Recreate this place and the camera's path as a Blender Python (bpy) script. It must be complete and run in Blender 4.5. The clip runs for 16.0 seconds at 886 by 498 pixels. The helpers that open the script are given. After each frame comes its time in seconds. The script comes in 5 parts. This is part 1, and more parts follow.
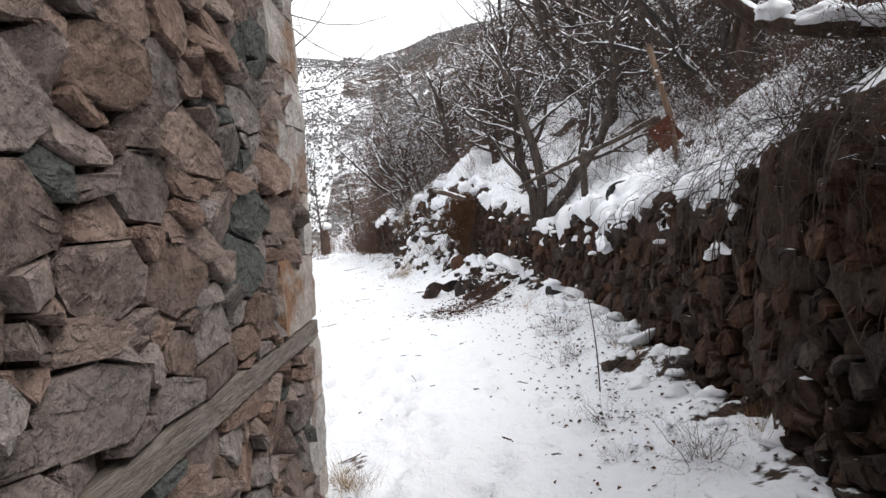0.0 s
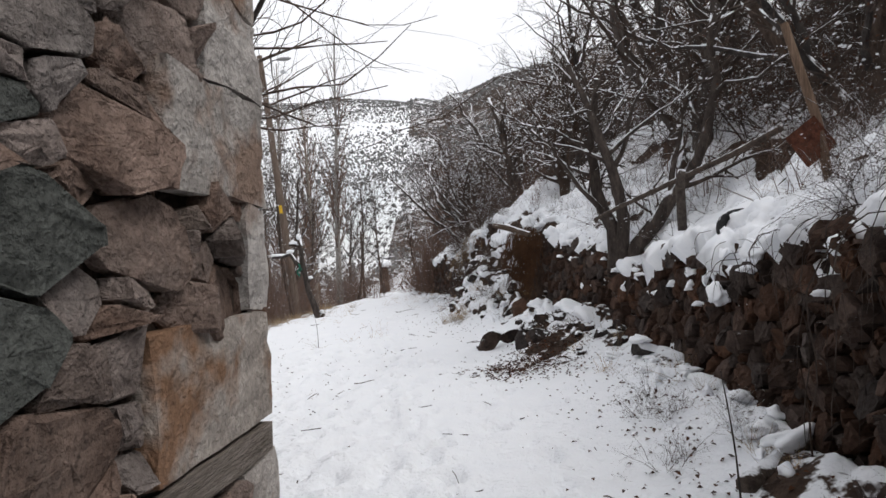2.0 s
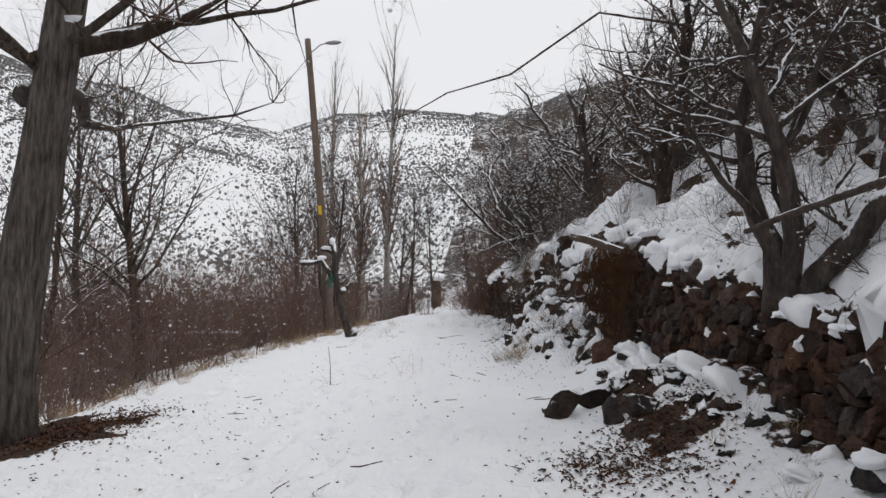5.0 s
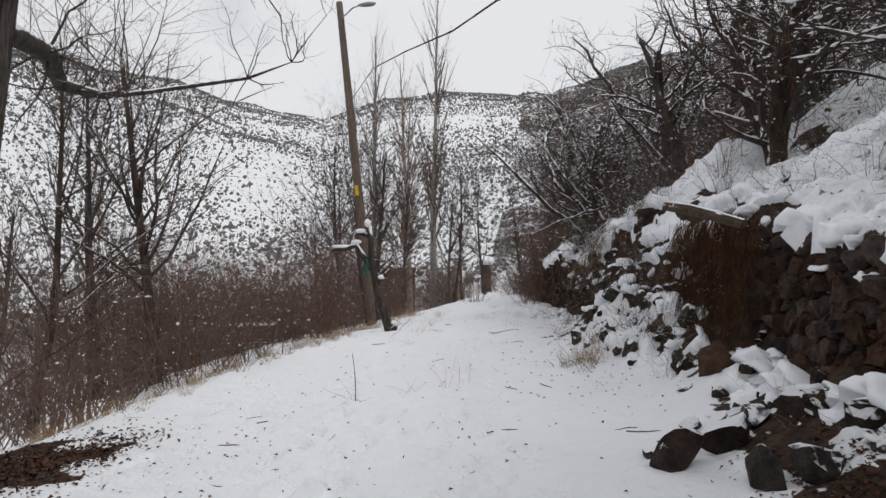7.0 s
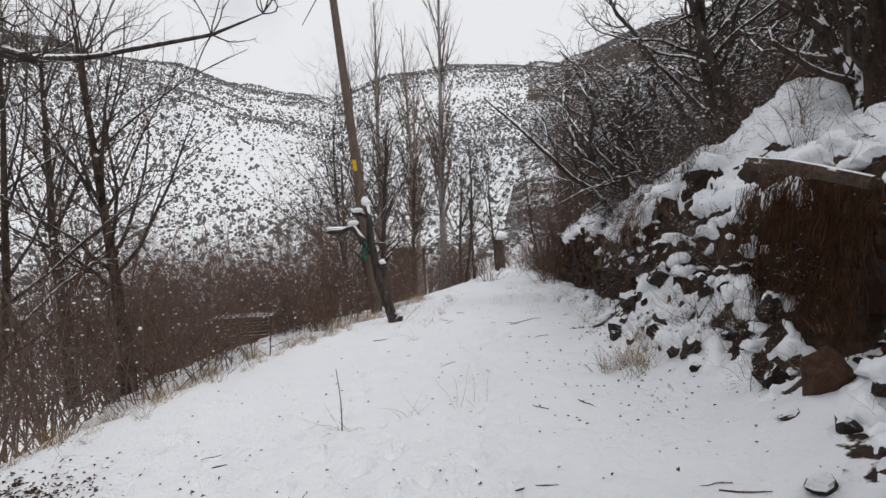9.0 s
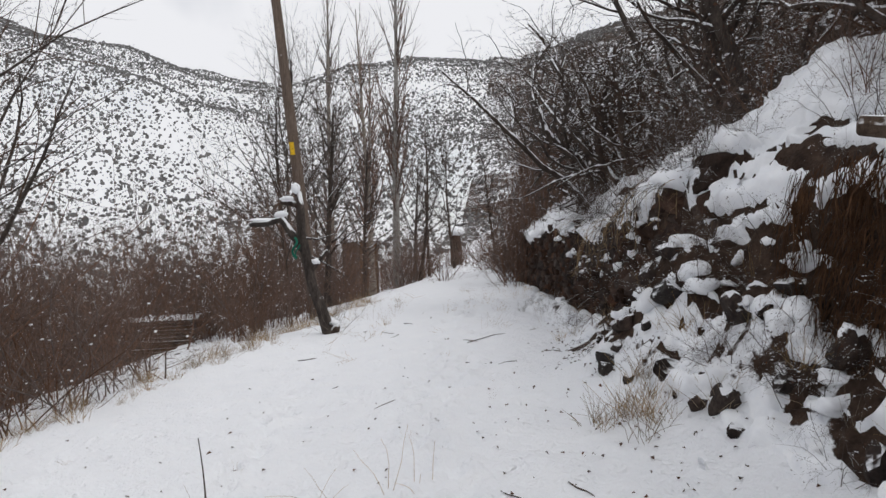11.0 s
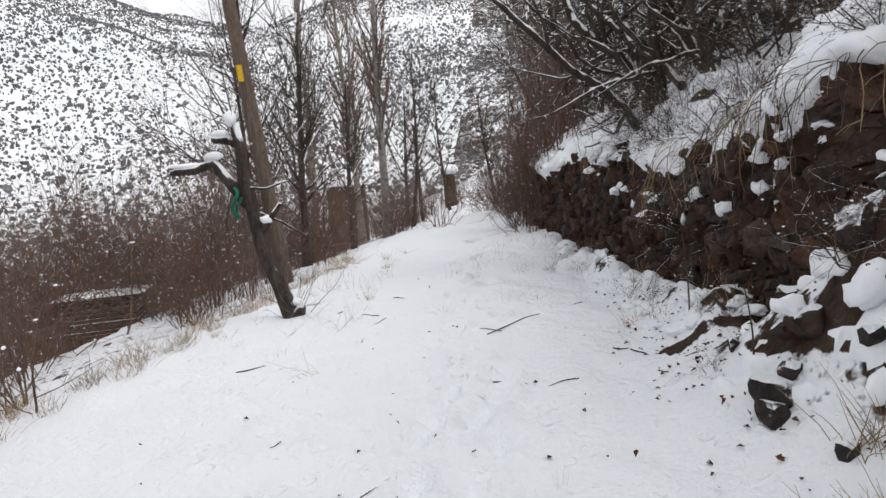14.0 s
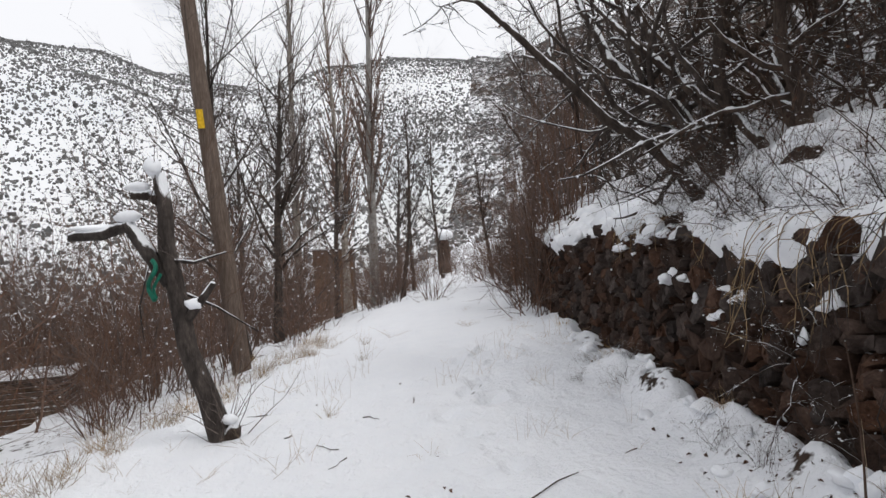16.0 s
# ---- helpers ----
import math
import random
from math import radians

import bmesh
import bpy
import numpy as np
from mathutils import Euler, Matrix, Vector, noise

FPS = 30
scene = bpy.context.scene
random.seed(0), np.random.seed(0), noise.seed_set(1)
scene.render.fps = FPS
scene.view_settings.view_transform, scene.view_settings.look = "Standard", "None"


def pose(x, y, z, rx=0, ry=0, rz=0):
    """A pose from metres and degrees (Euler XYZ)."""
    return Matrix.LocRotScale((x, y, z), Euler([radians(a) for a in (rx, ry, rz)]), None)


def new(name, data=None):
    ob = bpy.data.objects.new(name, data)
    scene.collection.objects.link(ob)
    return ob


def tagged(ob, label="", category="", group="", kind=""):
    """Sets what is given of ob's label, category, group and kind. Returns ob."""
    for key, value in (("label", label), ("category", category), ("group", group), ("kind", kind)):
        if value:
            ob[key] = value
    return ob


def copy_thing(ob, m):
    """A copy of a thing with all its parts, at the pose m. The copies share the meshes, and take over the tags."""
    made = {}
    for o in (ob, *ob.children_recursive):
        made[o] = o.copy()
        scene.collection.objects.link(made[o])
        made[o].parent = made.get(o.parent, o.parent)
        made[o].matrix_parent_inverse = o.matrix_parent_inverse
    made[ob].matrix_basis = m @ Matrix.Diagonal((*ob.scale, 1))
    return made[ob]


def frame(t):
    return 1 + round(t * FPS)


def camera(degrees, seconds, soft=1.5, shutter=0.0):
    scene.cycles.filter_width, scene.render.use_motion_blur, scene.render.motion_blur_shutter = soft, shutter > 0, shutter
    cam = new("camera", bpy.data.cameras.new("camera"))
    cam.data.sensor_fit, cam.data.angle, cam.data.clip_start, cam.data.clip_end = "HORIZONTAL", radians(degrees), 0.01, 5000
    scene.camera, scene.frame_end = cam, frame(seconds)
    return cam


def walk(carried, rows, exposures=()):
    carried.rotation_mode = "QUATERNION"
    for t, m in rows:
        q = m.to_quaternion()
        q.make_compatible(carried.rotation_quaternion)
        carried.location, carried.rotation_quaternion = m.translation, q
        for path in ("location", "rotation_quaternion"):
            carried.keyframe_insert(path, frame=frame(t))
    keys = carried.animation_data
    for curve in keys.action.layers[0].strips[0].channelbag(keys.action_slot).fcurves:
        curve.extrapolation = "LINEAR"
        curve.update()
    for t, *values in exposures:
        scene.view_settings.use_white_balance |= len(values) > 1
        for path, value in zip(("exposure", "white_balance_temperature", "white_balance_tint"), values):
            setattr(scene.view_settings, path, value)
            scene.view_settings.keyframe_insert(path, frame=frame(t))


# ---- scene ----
cam = camera(68.6, 16.0)
METRES, EYE, TILT, LEAN, TURN = 16.0, 1.55, -2.5, 3.8, 0.0
ROWS = [
    (0.0, 0.0, 0.0, 0.0, 0.0, 0.0, 0.0),
    (0.5, 0.0048, 0.0356, -0.0014, 1.23, 3.07, -2.13),
    (1.0, 0.0067, 0.0594, 0.0042, 1.38, 2.96, -0.6),
    (1.5, 0.0095, 0.0834, 0.0053, 4.86, 2.5, -0.67),
    (2.0, 0.0036, 0.1067, 0.0038, 5.53, 3.36, -1.06),
    (2.5, 0.0045, 0.1466, 0.0043, 5.49, -1.24, -2.13),
    (3.0, 0.0024, 0.1781, 0.0078, 6.78, -0.94, -1.95),
    (3.5, -0.0057, 0.2034, 0.0093, 6.26, -0.3, -0.73),
    (4.0, -0.0078, 0.2338, 0.0125, 9.46, 5.11, -4.01),
    (6.5, -0.0366, 0.3962, 0.0174, 11.23, 3.13, -5.16),
    (7.0, -0.042, 0.428, 0.0207, 14.72, 2.65, -3.76),
    (7.5, -0.047, 0.4612, 0.0247, 10.91, -1.2, -1.32),
    (8.0, -0.047, 0.49, 0.0297, 12.97, -0.78, 0.21),
    (8.5, -0.056, 0.5108, 0.0293, 15.85, 0.42, -1.71),
    (11.0, -0.0902, 0.6616, 0.0355, 12.04, 0.11, -2.66),
    (11.5, -0.0978, 0.6923, 0.0352, 8.8, -1.78, -1.69),
    (12.0, -0.1047, 0.7212, 0.0352, 11.37, -6.1, -0.54),
    (12.5, -0.1125, 0.7496, 0.035, 10.72, -4.26, -0.71),
    (13.0, -0.1169, 0.7816, 0.0375, 14.24, -3.78, -1.04),
    (13.5, -0.1227, 0.8134, 0.0405, 13.44, -1.3, -0.71),
    (14.0, -0.1339, 0.845, 0.0392, 11.34, -5.2, 0.38),
    (14.5, -0.1421, 0.88, 0.0423, 13.15, -2.54, -1.68),
    (15.0, -0.1509, 0.914, 0.0447, 8.62, -1.96, -3.02),
    (15.5, -0.1549, 0.9436, 0.0487, 11.07, 2.46, -3.5),
    (16.0, -0.1596, 0.9734, 0.0492, 10.77, 0.4, -1.38),
]
EXPOSURES = [(0.0, 0.48), (1.0, 0.18), (2.0, -0.08), (4.0, -0.30), (7.0, -0.46), (8.5, -0.42), (11.0, -0.34), (14.0, -0.08), (16.0, -0.18)]
walk(cam, [(t, pose(0, 0, EYE, TILT, LEAN, TURN) @ pose(METRES * x, METRES * y, METRES * z, 90 + pitch, roll, yaw)) for t, x, y, z, yaw, pitch, roll in ROWS], EXPOSURES)

# ---- light ----
world = bpy.data.worlds.new("world")
scene.world = world
world.use_nodes = True
wt = world.node_tree
wt.nodes.clear()
w_out = wt.nodes.new("ShaderNodeOutputWorld")
w_bg = wt.nodes.new("ShaderNodeBackground")
w_sky = wt.nodes.new("ShaderNodeTexSky")
w_sky.sky_type = "NISHITA"
w_sky.sun_disc = False
w_sky.sun_elevation, w_sky.sun_rotation = radians(52), radians(110)
w_co = wt.nodes.new("ShaderNodeTexCoord")
w_noise = wt.nodes.new("ShaderNodeTexNoise")
w_noise.inputs["Scale"].default_value, w_noise.inputs["Detail"].default_value = 2.2, 5.0
w_ramp = wt.nodes.new("ShaderNodeValToRGB")
w_ramp.color_ramp.elements[0].position, w_ramp.color_ramp.elements[1].position = 0.30, 0.46
w_ramp.color_ramp.elements[0].color, w_ramp.color_ramp.elements[1].color = (0.55, 0.55, 0.55, 1), (1, 1, 1, 1)
w_mix = wt.nodes.new("ShaderNodeMix")
w_mix.data_type = "RGBA"
w_mix.inputs[7].default_value = (12.6, 12.7, 13.2, 1)  # the cloud deck, in the sky's own units
wt.links.new(w_co.outputs["Generated"], w_noise.inputs["Vector"])
wt.links.new(w_noise.outputs["Fac"], w_ramp.inputs["Fac"])
wt.links.new(w_ramp.outputs["Color"], w_mix.inputs[0])
wt.links.new(w_sky.outputs["Color"], w_mix.inputs[6])
wt.links.new(w_mix.outputs[2], w_bg.inputs["Color"])
w_bg.inputs["Strength"].default_value = 0.085
wt.links.new(w_bg.outputs[0], w_out.inputs[0])

sun = new("sun", bpy.data.lights.new("sun", "SUN"))
sun.data.energy, sun.data.angle, sun.data.color = 1.6, radians(28), (1.0, 0.975, 0.94)
sun.matrix_world = pose(0, 0, 40, 0, 38, -20)


# ---- materials ----
def mat(name, c1, c2, scale=4.0, rough=0.85, bump=0.4, fine=6.0, snow=None, snow_scale=9.0, vary=0.25, metal=0.0, c3=None, c3_scale=1.3, stretch=(1, 1, 1), bare=False, bump_dist=0.02, islands=False, odd=None, mottle=0.55):
    m = bpy.data.materials.new(name)
    m.use_nodes = True
    nt = m.node_tree
    b = nt.nodes["Principled BSDF"]

    def node(kind, **inputs):
        n = nt.nodes.new(kind)
        for k, v in inputs.items():
            n.inputs[k].default_value = v
        return n

    def mix(kind, fac, a, c):
        n = node("ShaderNodeMix")
        n.data_type, n.blend_type = "RGBA", kind
        for i, v in ((0, fac), (6, a), (7, c)):
            if hasattr(v, "node"):
                nt.links.new(v, n.inputs[i])
            else:
                n.inputs[i].default_value = v
        return n.outputs[2]

    def ramp(src, lo, hi):
        n = node("ShaderNodeMapRange")
        n.inputs["From Min"].default_value, n.inputs["From Max"].default_value = lo, hi
        nt.links.new(src, n.inputs["Value"])
        return n.outputs["Result"]

    geo = node("ShaderNodeNewGeometry")
    co = node("ShaderNodeMapping", Scale=stretch)
    nt.links.new(geo.outputs["Position"], co.inputs["Vector"])

    def noise(s, d=4.0, r=0.6):
        n = node("ShaderNodeTexNoise", Scale=s, Detail=d, Roughness=r)
        nt.links.new(co.outputs[0], n.inputs["Vector"])
        return n.outputs["Fac"]

    col = mix("MIX", ramp(noise(scale), 0.32, 0.68), (*c1, 1), (*c2, 1))
    if c3:
        col = mix("MIX", ramp(noise(c3_scale), 0.52, 0.62), col, (*c3, 1))
    grain = noise(scale * fine, 5.0, 0.7)
    col = mix("MULTIPLY", mottle, col, mix("MIX", ramp(grain, 0.3, 0.7), (0.45, 0.45, 0.45, 1), (1.35, 1.35, 1.35, 1)))
    if vary:
        info = node("ShaderNodeObjectInfo")
        source = geo.outputs["Random Per Island"] if islands else info.outputs["Random"]
        val = ramp(source, 0, 1)
        val.node.inputs["To Min"].default_value, val.node.inputs["To Max"].default_value = 1 - vary, 1 + vary
        hsv = node("ShaderNodeHueSaturation")
        nt.links.new(val, hsv.inputs["Value"])
        nt.links.new(col, hsv.inputs["Color"])
        wn = node("ShaderNodeTexWhiteNoise")
        wn.noise_dimensions = "1D"
        nt.links.new(source, wn.inputs["W"])
        sat = ramp(wn.outputs["Value"], 0, 1)
        sat.node.inputs["To Min"].default_value, sat.node.inputs["To Max"].default_value = 0.5, 1.3
        nt.links.new(sat, hsv.inputs["Saturation"])
        col = hsv.outputs["Color"]
        if odd:
            wn2 = node("ShaderNodeTexWhiteNoise")
            wn2.noise_dimensions = "2D"
            nt.links.new(source, wn2.inputs["Vector"])
            col = mix("MIX", ramp(wn2.outputs["Value"], 0.925, 0.95), col, mix("MULTIPLY", 1.0, (*odd, 1), mix("MIX", ramp(grain, 0.3, 0.7), (0.6, 0.6, 0.6, 1), (1.5, 1.5, 1.5, 1))))
    rough_out = None
    if snow is not None:
        sep = node("ShaderNodeSeparateXYZ")
        nt.links.new(geo.outputs["Normal"], sep.inputs[0])
        add = node("ShaderNodeMath")
        add.operation = "MULTIPLY_ADD"
        nt.links.new(noise(snow_scale, 3.0), add.inputs[0])
        add.inputs[1].default_value = 1.3
        nt.links.new(sep.outputs["Z"], add.inputs[2])
        value = add.outputs[0]
        if bare:
            at = node("ShaderNodeAttribute")
            at.attribute_name = "bare"
            sub = node("ShaderNodeMath")
            sub.operation = "SUBTRACT"
            nt.links.new(value, sub.inputs[0])
            patch = node("ShaderNodeMath")
            patch.operation = "MULTIPLY"
            coarse = ramp(noise(0.28, 6.0, 0.75), 0.36, 0.64)
            coarse.node.inputs["To Min"].default_value, coarse.node.inputs["To Max"].default_value = 0.55, 1.45
            nt.links.new(coarse, patch.inputs[0])
            nt.links.new(at.outputs["Fac"], patch.inputs[1])
            nt.links.new(patch.outputs[0], sub.inputs[1])
            value = sub.outputs[0]
        fac = ramp(value, snow + 0.60, snow + 0.72)
        white = mix("MIX", noise(3.0), (0.80, 0.82, 0.86, 1), (0.88, 0.89, 0.91, 1))
        col = mix("MIX", fac, col, white)
    bp = node("ShaderNodeBump", Strength=bump, Distance=bump_dist)
    nt.links.new(grain, bp.inputs["Height"])
    bp2 = node("ShaderNodeBump", Strength=bump, Distance=bump_dist * 2.5)
    nt.links.new(noise(scale * 1.7), bp2.inputs["Height"])
    nt.links.new(bp.outputs[0], bp2.inputs["Normal"])
    normal = bp2.outputs[0]
    if bare:  # small pits of the trodden, half-thawed snow
        bp3 = node("ShaderNodeBump", Strength=0.6, Distance=0.024)
        bp3.invert = True
        nt.links.new(ramp(noise(6.0, 2.0, 0.5), 0.60, 0.74), bp3.inputs["Height"])
        nt.links.new(normal, bp3.inputs["Normal"])
        normal = bp3.outputs[0]
    nt.links.new(normal, b.inputs["Normal"])
    nt.links.new(col, b.inputs["Base Color"])
    b.inputs["Roughness"].default_value = rough
    b.inputs["Metallic"].default_value = metal
    b.inputs["Specular IOR Level"].default_value = 0.12
    return m


M_GROUND = mat("snowy_ground", (0.024, 0.015, 0.011), (0.075, 0.048, 0.034), 9.0, 0.8, 0.5, 5.0, snow=0.42, snow_scale=7.0, vary=0, bare=True, bump_dist=0.03)
M_SNOW = mat("snow", (0.80, 0.82, 0.86), (0.88, 0.89, 0.91), 6.0, 0.7, 0.22, 5.0, vary=0, bump_dist=0.008, mottle=0.06)
M_RUBBLE = mat("house_stone", (0.135, 0.096, 0.080), (0.30, 0.226, 0.192), 9.0, 0.85, 1.0, 5.0, vary=0.30, c3=(0.225, 0.175, 0.152), c3_scale=3.4, bump_dist=0.02, odd=(0.088, 0.092, 0.085))
M_QUOIN = mat("dressed_stone", (0.32, 0.28, 0.25), (0.48, 0.43, 0.39), 7.0, 0.85, 0.9, 6.0, vary=0.15, c3=(0.27, 0.165, 0.11), c3_scale=2.2)
M_MORTAR = mat("mortar", (0.035, 0.026, 0.021), (0.075, 0.056, 0.046), 12.0, 0.95, 0.8, 4.0, vary=0)
M_DRYSTONE = mat("field_stone", (0.030, 0.018, 0.0135), (0.085, 0.053, 0.040), 7.0, 0.9, 0.8, 6.0, snow=1.15, vary=0.45, bump_dist=0.015)
M_DRYSTONE_REST = mat("field_stone_far", (0.030, 0.018, 0.0135), (0.085, 0.053, 0.040), 7.0, 0.9, 0.8, 6.0, snow=1.15, vary=0.45, bump_dist=0.015, islands=True)
M_ROCK = mat("dark_boulder", (0.020, 0.016, 0.015), (0.070, 0.052, 0.044), 8.0, 0.85, 0.8, 6.0, snow=0.64, snow_scale=5.0, vary=0.35, bump_dist=0.02)
M_EARTH = mat("bare_earth", (0.03, 0.02, 0.015), (0.07, 0.047, 0.036), 8.0, 0.95, 0.8, 4.0, vary=0)
M_BARK = mat("grey_bark", (0.045, 0.034, 0.027), (0.20, 0.16, 0.13), 20.0, 0.9, 1.0, 2.5, snow=0.85, vary=0.2, stretch=(1, 1, 0.14), bump_dist=0.05)
M_DARKBARK = mat("dark_bark", (0.035, 0.027, 0.023), (0.085, 0.065, 0.054), 9.0, 0.9, 0.8, 4.0, snow=0.50, vary=0.25, stretch=(1, 1, 0.35))
M_TWIG = mat("bare_twigs", (0.036, 0.025, 0.020), (0.092, 0.064, 0.050), 7.0, 0.9, 0.2, 3.0, snow=0.80, vary=0.25)
M_REDTWIG = mat("reddish_twigs", (0.085, 0.052, 0.040), (0.19, 0.125, 0.096), 5.0, 0.9, 0.2, 3.0, vary=0.3)
M_PALEBARK = mat("pale_poplar_bark", (0.16, 0.14, 0.12), (0.30, 0.27, 0.24), 6.0, 0.9, 0.4, 4.0, vary=0.15)
M_GRASS = mat("dry_grass", (0.23, 0.155, 0.085), (0.40, 0.29, 0.17), 6.0, 0.9, 0.2, 3.0, vary=0.3)
M_BROWNGRASS = mat("brown_roots", (0.040, 0.022, 0.014), (0.105, 0.058, 0.034), 6.0, 0.9, 0.2, 3.0, vary=0.3)
M_LEAF = mat("dead_leaves", (0.045, 0.020, 0.014), (0.115, 0.060, 0.038), 9.0, 0.8, 0.2, 3.0, vary=0.35, islands=True)
M_WOOD = mat("weathered_timber", (0.19, 0.165, 0.145), (0.36, 0.32, 0.29), 9.0, 0.85, 0.8, 4.0, vary=0.1, stretch=(6, 0.5, 6))
M_POLEWOOD = mat("brown_pole_wood", (0.11, 0.07, 0.047), (0.20, 0.135, 0.095), 14.0, 0.85, 0.6, 4.0, vary=0.1, stretch=(2, 2, 0.12))
M_PLANK = mat("dark_wet_wood", (0.05, 0.035, 0.026), (0.11, 0.078, 0.058), 9.0, 0.8, 0.6, 4.0, snow=0.62, vary=0.1)
M_RUST = mat("rusty_iron", (0.06, 0.022, 0.014), (0.13, 0.05, 0.03), 9.0, 0.75, 0.4, 4.0, vary=0, metal=0.2)
M_SCRUB = mat("far_scrub", (0.095, 0.094, 0.094), (0.20, 0.195, 0.19), 0.5, 0.95, 0.0, 3.0, snow=0.85, snow_scale=0.7, vary=0.3, islands=True)
M_YELLOW = mat("yellow_plate", (0.70, 0.42, 0.02), (0.80, 0.52, 0.04), 9.0, 0.5, 0.1, 3.0, vary=0)
M_GREEN = mat("green_cord", (0.01, 0.09, 0.06), (0.02, 0.15, 0.10), 9.0, 0.6, 0.1, 3.0, vary=0)
M_RUBBER = mat("black_rubber", (0.012, 0.012, 0.012), (0.03, 0.03, 0.03), 9.0, 0.6, 0.2, 3.0, snow=0.7, vary=0)
M_LAMPGREY = mat("grey_lamp_metal", (0.25, 0.25, 0.25), (0.35, 0.35, 0.35), 9.0, 0.5, 0.1, 3.0, vary=0, metal=0.5)
M_PLASTIC_W = mat("white_plastic", (0.55, 0.56, 0.55), (0.68, 0.68, 0.66), 9.0, 0.4, 0.1, 3.0, vary=0)
M_PLASTIC_R = mat("red_plastic", (0.38, 0.04, 0.03), (0.45, 0.07, 0.05), 9.0, 0.4, 0.1, 3.0, vary=0)
M_PLASTIC_G = mat("green_plastic", (0.08, 0.26, 0.21), (0.12, 0.32, 0.26), 9.0, 0.4, 0.1, 3.0, vary=0)


# ---- mesh helpers ----
def mesh(name, verts, faces, material, smooth=False):
    me = bpy.data.meshes.new(name)
    me.from_pydata([tuple(map(float, v)) for v in verts], [], [tuple(map(int, f)) for f in faces])
    me.materials.append(material)
    if smooth:
        me.polygons.foreach_set("use_smooth", [True] * len(me.polygons))
    me.update()
    return me


def link(name, me, parent=None, m=None, label=""):
    ob = new(name, me)
    if parent is not None:
        ob.parent = parent
    if m is not None:
        ob.matrix_basis = m
    if label:
        tagged(ob, label)
    return ob


def part(name, data, material, parent, label="", smooth=False):
    return link(name, mesh(name, data[0], data[1], material, smooth), parent, None, label)


def tubes(lines, sides=4):
    """One mesh of tapered tubes: each line is (points, radii)."""
    vs, fs, n0 = [], [], 0
    ring = np.arange(sides) * 2 * np.pi / sides
    cs, sn = np.cos(ring), np.sin(ring)
    for pts, rad in lines:
        p = np.asarray(pts, float)
        r = np.asarray(rad, float)
        t = np.gradient(p, axis=0)
        t /= np.linalg.norm(t, axis=1)[:, None] + 1e-9
        ref = np.array((0.31, 0.95, 0.05)) if abs(t[0][2]) > 0.6 else np.array((0.02, 0.05, 1.0))
        a = np.cross(t, ref)
        a /= np.linalg.norm(a, axis=1)[:, None] + 1e-9
        b = np.cross(t, a)
        v = p[:, None, :] + r[:, None, None] * (a[:, None, :] * cs[None, :, None] + b[:, None, :] * sn[None, :, None])
        vs.append(v.reshape(-1, 3))
        k = len(p)
        for i in range(k - 1):
            for j in range(sides):
                q = (j + 1) % sides
                fs.append((n0 + i * sides + j, n0 + i * sides + q, n0 + (i + 1) * sides + q, n0 + (i + 1) * sides + j))
        fs.append(tuple(n0 + (k - 1) * sides + j for j in range(sides)))
        fs.append(tuple(n0 + j for j in reversed(range(sides))))
        n0 += k * sides
    return (np.concatenate(vs) if vs else np.zeros((0, 3))), fs


def joined(chunks):
    vs, fs, n0 = [], [], 0
    for v, f in chunks:
        vs.append(np.asarray(v, float))
        fs += [tuple(i + n0 for i in q) for q in f]
        n0 += len(v)
    return np.concatenate(vs), fs


def box(x0, y0, z0, x1, y1, z1, jit=0.0, rng=None):
    v = np.array([(x, y, z) for z in (z0, z1) for y in (y0, y1) for x in (x0, x1)], float)
    if rng is not None:
        v += rng.uniform(-jit, jit, v.shape)
    return v, [(0, 2, 3, 1), (4, 5, 7, 6), (0, 1, 5, 4), (2, 6, 7, 3), (0, 4, 6, 2), (1, 3, 7, 5)]


def ico(sub):
    bm = bmesh.new()
    bmesh.ops.create_icosphere(bm, subdivisions=sub, radius=1.0)
    v = np.array([x.co[:] for x in bm.verts])
    f = [tuple(x.index for x in q.verts) for q in bm.faces]
    bm.free()
    return v, f


ICO1, ICO2, ICO3 = ico(1), ico(2), ico(3)


def wobble(v, rng, amount, waves=5, freq=2.5):
    """Smooth uneven displacement along the point's own direction."""
    out = np.ones(len(v))
    for _ in range(waves):
        k, ph = rng.normal(0, freq, 3), rng.uniform(0, 6.3)
        out += amount / waves ** 0.5 * np.sin(v @ k + ph)
    return v * out[:, None]


def rock(rng, sx, sy, sz, base=ICO2):
    v = wobble(base[0], rng, 0.20, 6, 1.4)
    for _ in range(17):  # flat broken faces
        n = rng.normal(0, 1, 3)
        n /= np.linalg.norm(n)
        d = rng.uniform(0.38, 0.68)
        over = np.maximum(v @ n - d, 0)
        v = v - over[:, None] * n[None, :]
    v = wobble(v, rng, 0.03, 6, 7.0)
    return v * (sx, sy, sz) * 1.25, base[1]


def value_noise(x, y, seed, cell):
    r = np.random.default_rng(seed)
    tab = r.uniform(-1, 1, (64, 64))
    u, v = np.asarray(x) / cell, np.asarray(y) / cell
    i, j = np.floor(u).astype(int), np.floor(v).astype(int)
    a, b = u - i, v - j
    a, b = a * a * (3 - 2 * a), b * b * (3 - 2 * b)
    g = lambda p, q: tab[p % 64, q % 64]
    return (g(i, j) * (1 - a) + g(i + 1, j) * a) * (1 - b) + (g(i, j + 1) * (1 - a) + g(i + 1, j + 1) * a) * b


def step(x, lo, hi):
    t = np.clip((np.asarray(x, float) - lo) / (hi - lo), 0, 1)
    return t * t * (3 - 2 * t)


